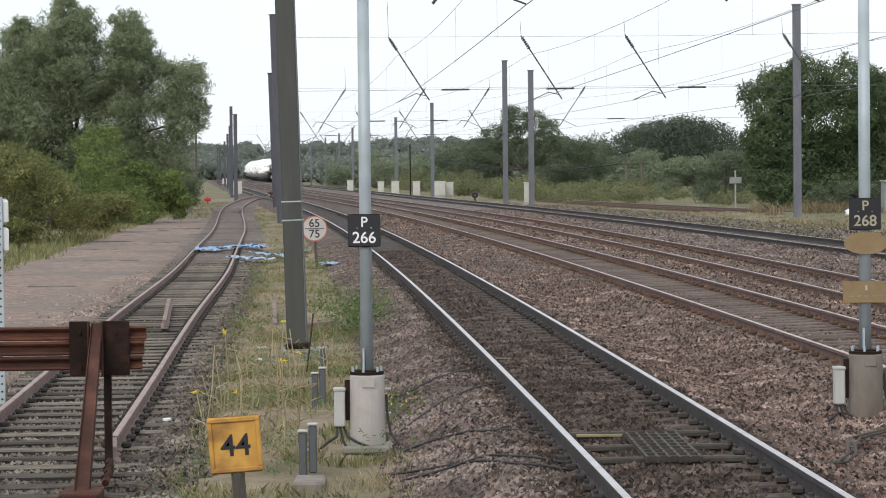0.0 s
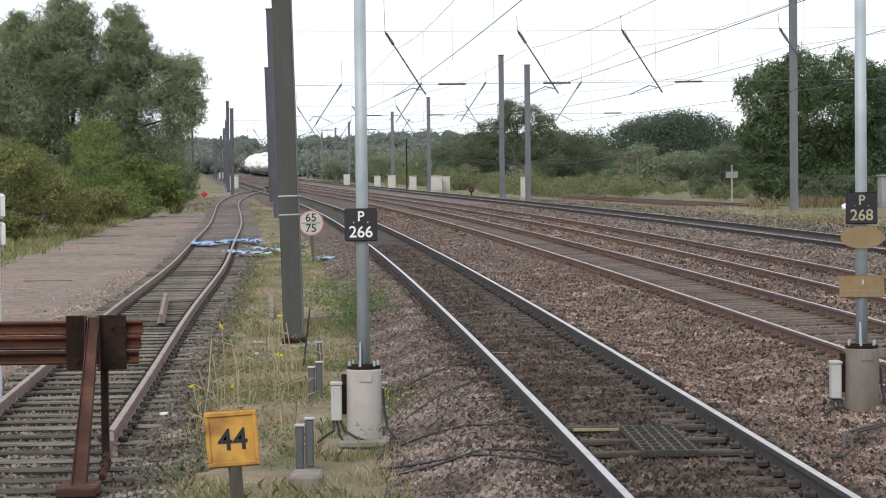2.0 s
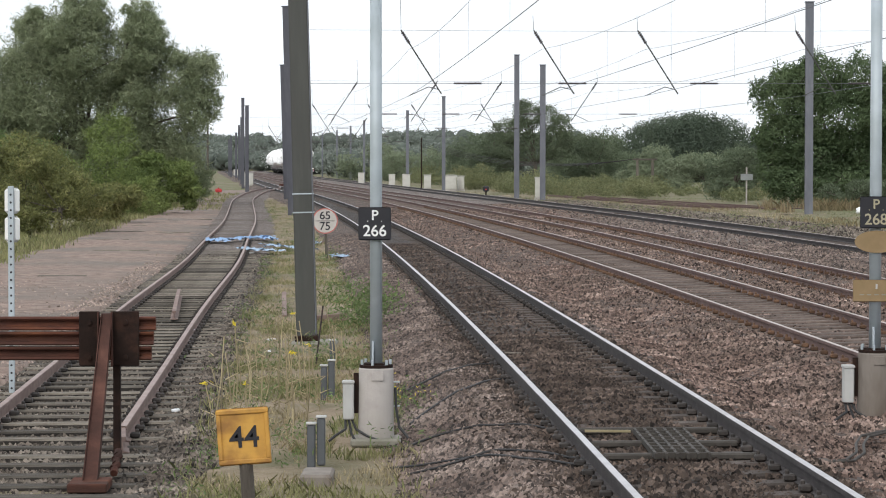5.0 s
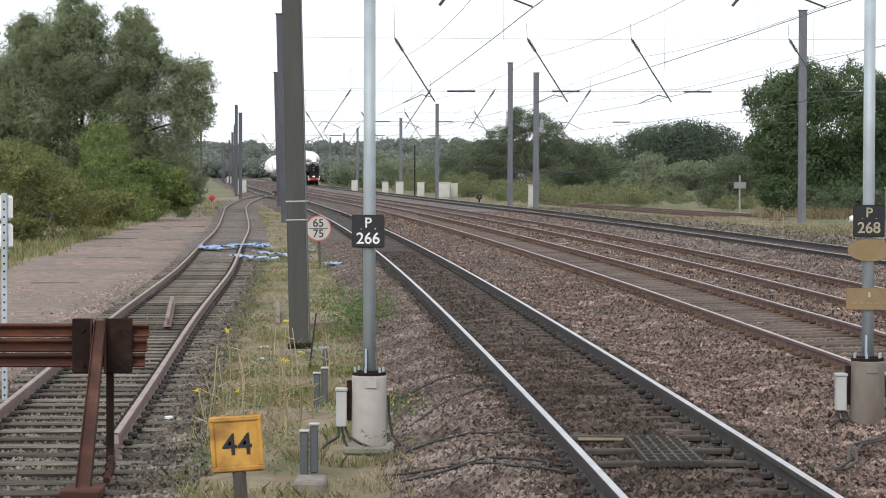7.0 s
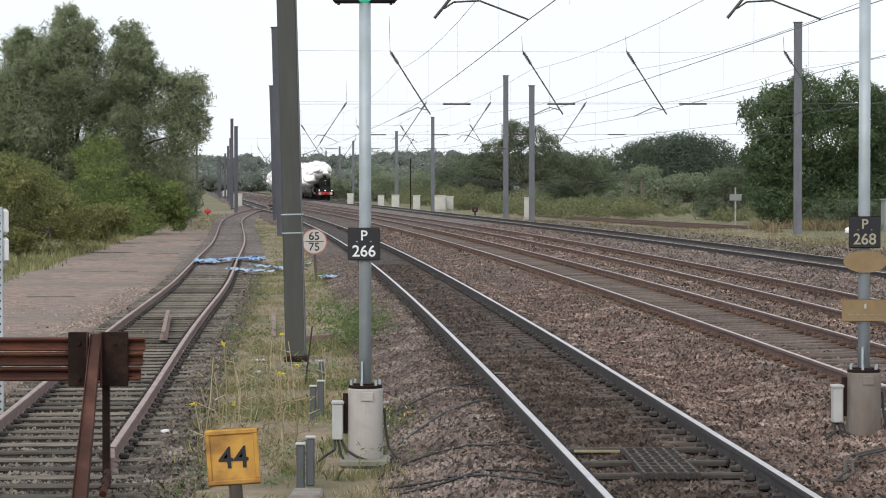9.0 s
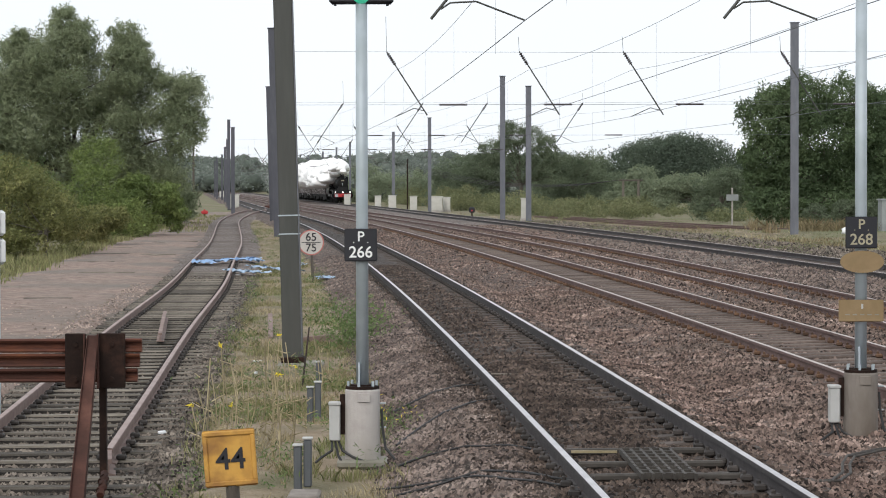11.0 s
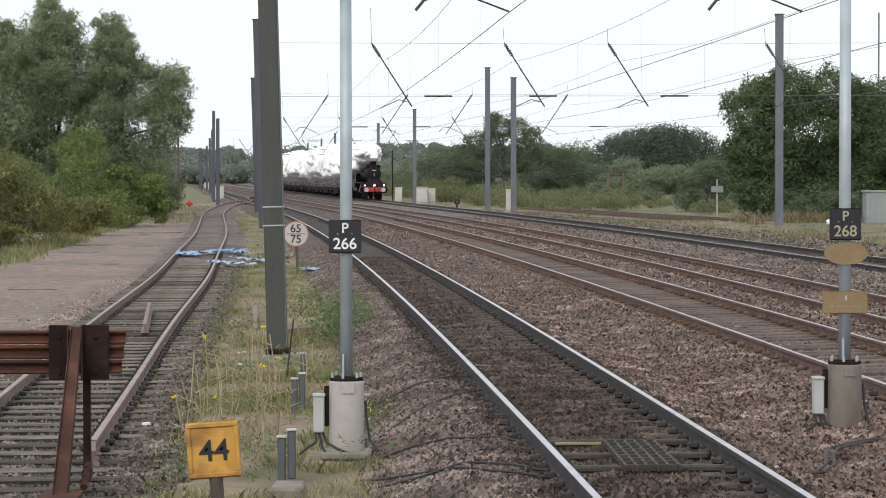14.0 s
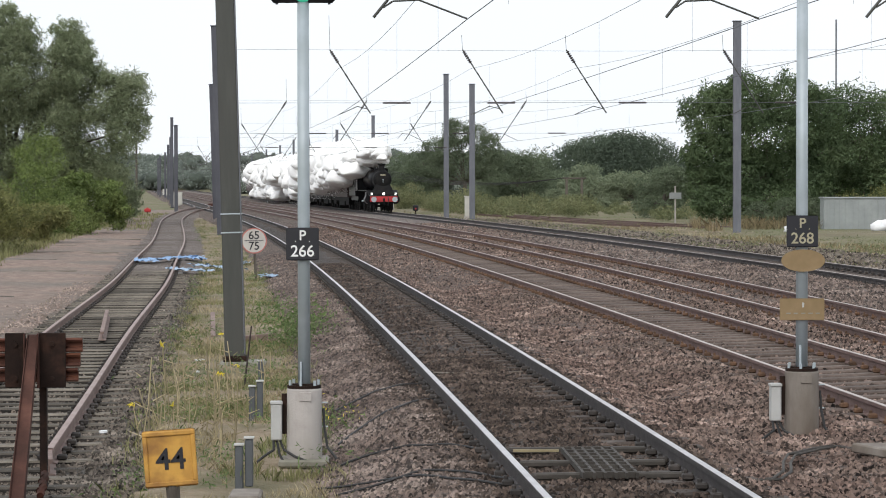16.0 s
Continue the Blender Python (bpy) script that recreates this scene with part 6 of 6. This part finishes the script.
def buffer_stop():
    t = thing("buffer_stop", pose(-4.16, 23.05, -0.42, 0, 0, 2), "rusty red steel buffer stop at the end of the siding", "buffer stop")
    for k in range(3):
        z = 1.05 + k * 0.137
        sec = [(0.04, -0.062), (-0.062, -0.062), (-0.075, -0.048), (-0.06, -0.03), (-0.02, -0.022), (-0.02, 0.022), (-0.06, 0.03), (-0.075, 0.048), (-0.062, 0.062), (0.04, 0.062)]
        part("beam_rail", Shape().loft([[(xx, u, z + v) for u, v in sec] for xx in (-1.38, 1.38 + 0.02 * k)]), M_RUST_RED, t, "red rusty rail of the cross beam")
    for side in (-1, 1):
        x = side * 1.02
        for dx, w in ((-0.2, 0.19), (0.13, 0.25)):
            part("clamp_plate", Shape().box(x + dx, -0.1, 1.19, w, 0.03, 0.5, c=0.008), M_STEEL_DARK, t, "dark flaking clamp plate")
            fx = x + dx + (w / 2 - 0.006 if dx < 0 else -w / 2 + 0.006)
            part("clamp_flange", Shape().box(fx, -0.16, 1.19, 0.014, 0.11, 0.5, c=0.004), M_RUST_BROWN, t, "brown flange of the clamp, paler than its plate")
            for zz in (1.02, 1.34):
                part("bolt", Shape().tube((x + dx, -0.115, zz), (x + dx, -0.14, zz), 0.024, n=8), M_STEEL_DARK, t)
        strut = Shape()
        strut.loft([[(x - 0.04 + dx, yy, zz) for dx, yy, zz in ((-0.04, -0.1, 1.42), (0.045, -0.1, 1.42), (0.045, 0.02, 1.42), (-0.04, 0.02, 1.42))],
                    [(x - 0.05 + dx, yy, zz) for dx, yy, zz in ((-0.06, -1.55, 0.0), (0.06, -1.55, 0.0), (0.06, -1.35, 0.0), (-0.06, -1.35, 0.0))]])
        part("raking_strut", strut, M_RUST_BROWN, t, "rust-brown raking strut")
        part("strut_flange", Shape().loft([[(x - 0.09, -0.14, 1.42), (x - 0.083, -0.14, 1.42), (x - 0.083, 0.0, 1.42), (x - 0.09, 0.0, 1.42)],
                                           [(x - 0.115, -1.6, 0.0), (x - 0.108, -1.6, 0.0), (x - 0.108, -1.3, 0.0), (x - 0.115, -1.3, 0.0)]]), M_RUST_BROWN, t)
        part("upright", Shape().box(x + 0.035, 0.06, 0.7, 0.065, 0.12, 1.4, c=0.01), M_STEEL_DARK, t, "dark bent rail upright")
        part("foot", Shape().box(x - 0.05, -1.5, 0.02, 0.34, 0.5, 0.08, c=0.01), M_RUST_RED, t)
    for k in range(5):
        part("chain_link", Shape().tube((1.12 + 0.02 * (k % 2), -0.5 - 0.09 * k, 0.2 - 0.03 * k), (1.12 - 0.02 * (k % 2), -0.57 - 0.09 * k, 0.17 - 0.03 * k), 0.035, n=7), M_RUST_RED, t)
    # end of the right-hand rail: fishplate and block
    part("joint_bar", Shape().loft([[(0.98 - 0.13 * k + p, 1.3 + 1.3 * k, 0.13 + q) for p, q in RAIL] for k in (0, 1)]), M_RUST_PALE, t, "short rusty length of rail beside the rail end")


# ---- the steam train ----
def ring(r, y, zc, n=28, sx=1.0):
    return [(sx * r * math.cos(2 * math.pi * k / n), y, zc + r * math.sin(2 * math.pi * k / n)) for k in range(n)]


def wheel_mesh(r, spokes):
    """A spoked wheelset about the x axis."""
    s = Shape()
    for side in (-0.72, 0.72):
        n = 28
        rims = []
        for rr, dx in ((r, -0.06), (r, 0.06), (r - 0.1, 0.06), (r - 0.1, -0.06)):
            rims.append([(side + dx, rr * math.cos(2 * math.pi * k / n), rr * math.sin(2 * math.pi * k / n)) for k in range(n)])
        s.loft(rims + rims[:1], caps=False)
        s.tube((side - 0.08, 0, 0), (side + 0.08, 0, 0), 0.17, n=12)
        for k in range(spokes):
            a = 2 * math.pi * k / spokes
            s.tube((side, 0.1 * math.cos(a), 0.1 * math.sin(a)), (side, (r - 0.08) * math.cos(a), (r - 0.08) * math.sin(a)), 0.035, n=5)
    s.tube((-0.72, 0, 0), (0.72, 0, 0), 0.09, n=8)
    return s


def locomotive():
    t = thing("steam_locomotive", pose(0, 0, 0), "black steam locomotive with red buffer beam and three lit headlamps", "locomotive")
    part("smokebox", Shape().loft([ring(0.3, 1.22, 2.7), ring(0.58, 1.27, 2.7), ring(0.7, 1.38, 2.7), ring(0.75, 1.5, 2.7), ring(0.75, 3.1, 2.7)]), M_LOCO_DULL, t, "sooty black smokebox with rounded door", smooth=True)
    part("door_ring", Shape().loft([ring(0.66, 1.31, 2.7), ring(0.68, 1.28, 2.7), ring(0.71, 1.31, 2.7)], caps=False), M_LOCO, t)
    part("door_handle", Shape().tube((0, 1.22, 2.7), (0, 1.1, 2.7), 0.05, n=8).tube((0, 1.12, 2.7), (0.0, 1.12, 2.42), 0.02, n=6), M_GALV, t)
    part("plate", Shape().box(0, 1.24, 3.08, 0.42, 0.03, 0.1, c=0.005), M_WHITE_OLD, t)
    part("boiler", Shape().loft([ring(0.75, 3.1, 2.7), ring(0.79, 6.5, 2.73), ring(0.84, 8.0, 2.76), ring(0.86, 10.2, 2.78)]), M_LOCO, t, smooth=True)
    part("chimney", Shape().loft([[(r * math.cos(2 * math.pi * k / 18), 2.3 + r * math.sin(2 * math.pi * k / 18), z) for k in range(18)] for r, z in
                                                                     ((0.42, 3.36), (0.29, 3.52), (0.25, 3.84), (0.34, 3.93), (0.34, 4.04), (0.22, 4.04))]), M_LOCO_DULL, t, smooth=False)
    for y, r, h in ((5.6, 0.32, 3.82), (7.9, 0.3, 3.86)):
        part("dome", Shape().loft([[(q * math.cos(2 * math.pi * k / 16), y + q * math.sin(2 * math.pi * k / 16), z) for k in range(16)] for q, z in ((r, 3.4), (r, h - 0.15), (r * 0.7, h - 0.04), (r * 0.2, h))]), M_LOCO, t, smooth=True)
    part("buffer_beam", Shape().box(0, 0.55, 1.08, 2.25, 0.06, 0.46, c=0.01), M_RED, t, "bright red buffer beam")
    for x in (-0.87, 0.87):
        b = part("buffer", Shape().tube((x, 0.55, 1.06), (x, 0.12, 1.06), 0.1, n=14), M_LOCO_DULL, t)
        part("buffer_head", Shape().tube((x, 0.12, 1.06), (x, 0.06, 1.06), 0.22, n=20), M_GALV, b, "bright steel buffer head")
    part("coupling", Shape().box(0, 0.42, 1.0, 0.12, 0.25, 0.3, c=0.02).tube((0, 0.3, 0.95), (0, 0.3, 0.55), 0.035, n=6), M_LOCO_DULL, t)
    part("hose", Shape().path([(0.35, 0.52, 1.25), (0.36, 0.4, 1.15), (0.36, 0.4, 0.7), (0.34, 0.48, 0.55)], 0.035, n=6), M_RUBBER, t)
    for x, z in ((-1.0, 1.52), (0, 1.52), (1.0, 1.52)):
        l = part("headlamp", Shape().box(x, 0.72, z, 0.17, 0.17, 0.26, c=0.02), M_PALE_BOX, t, "white lamp, lit")
        part("lens", Shape().tube((x, 0.635, z), (x, 0.625, z), 0.085 if x == 0 else 0.045, n=14), M_LAMP, l)
    part("front_platform", Shape().loft([[(-1.12, 0.55, 1.31), (1.12, 0.55, 1.31), (1.12, 0.55, 1.36), (-1.12, 0.55, 1.36)], [(-1.15, 1.3, 1.33), (1.15, 1.3, 1.33), (1.15, 1.3, 1.38), (-1.15, 1.3, 1.38)],
                                         [(-1.3, 2.0, 1.75), (1.3, 2.0, 1.75), (1.3, 2.0, 1.82), (-1.3, 2.0, 1.82)], [(-1.3, 10.3, 1.75), (1.3, 10.3, 1.75), (1.3, 10.3, 1.82), (-1.3, 10.3, 1.82)]]), M_LOCO, t)
    part("apron", Shape().loft([[(-1.02, y0, 1.36), (1.02, y0, 1.36), (0.6, y0 + 0.35, 2.3), (-0.6, y0 + 0.35, 2.3)] for y0 in (0.95, 1.1)]), M_LOCO_DULL, t, "sloping black apron under the smokebox")
    for x in (-0.5, 0.5):
        part("lamp_iron", Shape().box(x, 1.3, 2.2, 0.04, 0.05, 0.3), M_LOCO_DULL, t)
    part("saddle", Shape().box(0, 2.3, 1.65, 1.1, 1.6, 1.0, c=0.05), M_LOCO_DULL, t)
    for x in (-1.08, 1.08):
        part("cylinder", Shape().tube((x, 1.7, 1.05), (x, 3.0, 1.05), 0.38, n=18).box(x, 2.35, 1.45, 0.5, 1.2, 0.5, c=0.06), M_LOCO, t)
        part("connecting_rod", Shape().box(x, 6.2, 0.9, 0.07, 4.4, 0.13, c=0.02), M_GALV, t)
        part("guard_iron", Shape().box(x * 0.7, 0.7, 0.55, 0.06, 0.06, 0.7), M_LOCO_DULL, t)
    part("frame", Shape().box(0, 5.7, 1.1, 1.1, 10, 0.8, c=0.02), M_LOCO_DULL, t)
    s = Shape().box(-1.3, 11.1, 2.7, 0.05, 1.9, 1.9).box(1.3, 11.1, 2.7, 0.05, 1.9, 1.9).box(0, 10.2, 2.6, 2.6, 0.05, 1.8)
    cab = part("cab", s, M_LOCO, t)
    part("cab_window", Shape().box(-0.95, 10.165, 3.2, 0.4, 0.02, 0.4, c=0.005), M_GLASS, cab)
    part("cab_window", Shape().box(0.95, 10.165, 3.2, 0.4, 0.02, 0.4, c=0.005), M_GLASS, cab)
    part("cab_roof", Shape().loft([[(1.36 * math.cos(a), y, 3.5 + 0.42 * math.sin(a)) for a in [math.pi * k / 14 for k in range(15)]] for y in (10.0, 12.6)]), M_LOCO_DULL, t, smooth=False)
    part("handrail", Shape().tube((-1.34, 10.3, 1.9), (-1.34, 10.3, 3.3), 0.03, n=6), M_WHITE, t)
    tn = part("tender", Shape().box(0, 16.3, 2.1, 2.5, 6.4, 1.7, c=0.08).box(0, 16.3, 1.1, 2.0, 6.6, 0.4), M_LOCO, t, "black tender with coal")
    part("coal", Shape().sheet([[(-1.05 + 0.3 * i, 13.6 + 0.6 * j, 2.95 + 0.18 * noise.noise(Vector((i * 0.9, j * 0.9, 3)))) for i in range(8)] for j in range(9)]), M_STEEL_DARK, tn)
    wheels = []
    for y, r, n in ((1.6, 0.5, 10), (3.6, 0.5, 10), (5.2, 0.9, 18), (7.3, 0.9, 18), (9.6, 0.9, 18), (14.2, 0.62, 12), (16.3, 0.62, 12), (18.4, 0.62, 12)):
        w = part("wheelset", wheel_mesh(r, n), M_LOCO_DULL, t)
        w.matrix_basis = pose(0, y, r)
        wheels.append((w, y, r))
    return t, wheels


def coach():
    t = thing("railway_coach", pose(0, 0, 0), "dark maroon and cream passenger coach of the steam train", "coach", "coaches of the train")
    L = 20.3
    sec = [(-1.32, 1.15), (-1.37, 1.7), (-1.36, 2.3), (-1.28, 3.1), (1.28, 3.1), (1.36, 2.3), (1.37, 1.7), (1.32, 1.15)]
    part("body", Shape().loft([[(x, y, z) for x, z in sec] for y in (0.3, L - 0.3)]), M_COACH, t)
    for x in (-1.325, 1.325):
        part("upper_panel", Shape().box(x, L / 2, 2.62, 0.03, L - 0.66, 0.95, rot=Euler((0, 0.09 if x > 0 else -0.09, 0)).to_matrix()), M_CREAM, t, "cream upper panel, greyed as if seen through steam")
    roof = [(1.32 * math.cos(a), 3.1 + 0.62 * math.sin(a)) for a in [math.pi * k / 14 for k in range(15)]]
    part("roof", Shape().loft([[(x, y, z) for x, z in roof] for y in (0.25, L - 0.25)]), M_ROOF, t)
    for k in range(9):
        for x in (-1.335, 1.335):
            part("window", Shape().box(x * 1.006, 1.9 + k * 1.95, 2.55, 0.04, 1.25, 0.75, rot=Euler((0, 0.085 if x > 0 else -0.085, 0)).to_matrix(), c=0.01), M_GLASS, t)
    part("underframe", Shape().box(0, L / 2, 0.95, 2.4, L - 0.6, 0.35).box(0, L / 2, 0.6, 2.0, 6, 0.5), M_LOCO_DULL, t)
    for y in (3.2, L - 3.2):
        part("bogie", Shape().box(0, y, 0.62, 2.2, 3.4, 0.4, c=0.05), M_LOCO_DULL, t)
        for dy in (-1.3, 1.3):
            part("wheelset", Shape().tube((-0.78, y + dy, 0.46), (0.78, y + dy, 0.46), 0.46, n=18), M_LOCO_DULL, t)
    for y in (0.1, L - 0.1):
        part("gangway", Shape().box(0, y, 2.1, 1.0, 0.25, 2.0, c=0.03), M_LOCO_DULL, t)
    return t


M_STEAM_CORE = mat("dense_white_steam", [(0.97, 0.97, 0.97), (0.99, 0.99, 0.99)], scale=0.6, rough=1.0)
M_STEAM = mat("white_steam_droplets", [(0.97, 0.97, 0.97), (0.99, 0.99, 0.99)], scale=0.6, rough=1.0, translucent=0.5)
for m_ in (M_STEAM_CORE, M_STEAM):
    m_.node_tree.nodes["Principled BSDF"].inputs["Specular IOR Level"].default_value = 0.0


def puff(rng, w, d, h, dense, flecks, label):
    """A cloud of steam: dense billows inside, and a loose drift of small flecks that thins outwards."""
    t = thing("steam_cloud", pose(0, 0, 0), label, "steam", "clouds of steam")
    core, blobs = Shape(), []
    n = max(5, int(13 * d / (w + h)))
    for q in range(n):
        r = rng.uniform(0.3, 0.5) * h
        y = ((q + rng.uniform(0, 1)) / n - 0.5) * d
        x, z = rng.uniform(-0.5, 0.5) * max(w - 1.6 * r, 0.1), -h / 2 + 0.25 * r + rng.random() * max(h - 1.25 * r, 0.1)
        blobs.append((x, y, z, r * 1.15, r * 1.7, r * 1.05))
        # undersides flattened so the camera sees mostly bright, up-facing steam
        if rng.random() < dense:
            lump(core, x, y, z, r, rng.uniform(0, 6, 3), k=22, m=15, low=0.4, rough=0.1)
    if core.v:
        tagged(part("dense_steam", core, M_STEAM_CORE, t, smooth=True), kind="stuff")
    p, nd = crown_points(blobs, int(flecks * 0.16), rng, shell=0.93, spray=0.15, clumps=5)
    size = 0.06
    tagged(part("wisp_of_steam", leaf_mesh("wisp_of_steam", p, nd, size, 0.9, M_STEAM, rng), None, t), kind="stuff")
    return t


FRONT_END, SPEED = 207.5, 26.7


def train_place(t, back):
    """The pose on the far line of a point so many metres behind the front buffers at t seconds."""
    y = FRONT_END + SPEED * (16.0 - t) + back
    s = line(4, y + 1.0) - line(4, y - 1.0)
    return pose(line(4, y), y, 0.025, 0, 0, -math.degrees(math.atan2(s, 2.0)))


LOCO, WHEELS = locomotive()
COACH = coach()
COACHES = [COACH] + [copy_thing(COACH, pose(0, 0, 0)) for _ in range(9)]


def steam():
    rng = np.random.default_rng(77)
    out = []
    # back along the train, side, height, width, depth and height of the cloud, share of dense billows, flecks, how far it sinks at the end
    for back, side, z, w, d, h, dense, n, sink in (
            (2.4, 0.0, 4.4, 0.5, 0.8, 0.8, 1, 2500, 0), (4.0, -0.1, 5.0, 1.2, 2.6, 1.7, 1, 6000, 0), (8.5, -0.3, 4.95, 2.0, 6.5, 2.5, 1, 11000, 0), (16, -0.7, 4.7, 2.6, 10, 3.1, 1, 15000, 0),
            (27, -1.0, 4.3, 3.1, 13, 3.8, 1, 18000, 0), (41, -1.2, 4.15, 3.2, 16, 4.1, 0.9, 18000, 0), (57, -1.4, 4.1, 3.3, 18, 4.2, 0.85, 18000, 0), (75, -1.5, 4.1, 3.3, 20, 4.1, 0.7, 17000, 0.6),
            (96, -1.5, 4.4, 3.0, 19, 3.2, 0.25, 10000, 0), (119, -1.6, 4.2, 3.4, 22, 4.0, 0.8, 17000, 0.3), (141, -1.7, 4.2, 3.4, 23, 4.0, 0.8, 17000, 0.5), (165, -1.8, 4.2, 3.4, 23, 3.8, 0.6, 15000, 0.5),
            (190, -1.9, 4.3, 3.2, 23, 3.2, 0.1, 7000, 0.3), (125, -1.9, 3.7, 2.6, 23, 2.8, 0.7, 14000, 2.2), (150, -1.9, 3.7, 2.6, 23, 2.8, 0.7, 14000, 2.2), (82, -1.8, 3.3, 1.8, 12, 2.6, 0.3, 7000, 1.8),
            (13, -1.6, 3.9, 1.5, 8, 2.6, 1, 7000, 0), (22, -1.8, 3.6, 1.7, 12, 3.0, 1, 9000, 0.2), (34, -1.9, 3.4, 1.7, 16, 2.6, 0.6, 8000, 0.6), (54, -1.9, 3.2, 1.6, 21, 2.4, 0.3, 8000, 0.9), (220, -2.4, 4.4, 4.5, 34, 3.6, 0, 6000, 0)):
        lab = "billowing white steam trailing over the train" if dense > 0.3 else "thin drifting steam about the train"
        out.append((puff(rng, w, d, h, dense, n, lab), back, side, z, sink))
    return out


STEAM = steam()


def motions():
    steps = [0.5 * k for k in range(33)]
    walk(LOCO, [(t, train_place(t, 0)) for t in steps])
    for k, c in enumerate(COACHES):
        walk(c, [(t, train_place(t, 19.8 + 20.6 * k)) for t in steps])
    for ob, back, side, z, sink in STEAM:
        walk(ob, [(t, train_place(t, back + 0.3 * (t - 16.0)) @ pose(side, 0, z + 0.03 * (t - 8) - sink * max(0.0, min(1.0, (t - 14.6) / 1.4)))) for t in steps])
    for w, y, r in WHEELS[:5]:
        walk(w, [(k / 30, pose(0, y, r, math.degrees(SPEED / r) * k / 30, 0, 0)) for k in range(481)])


# ---- the place ----
ground()
beds()
greenery()
overhead()
signals()
trackside()
sheeting()
buffer_stop()
loose_ground()
cables()
tracks()

motions()
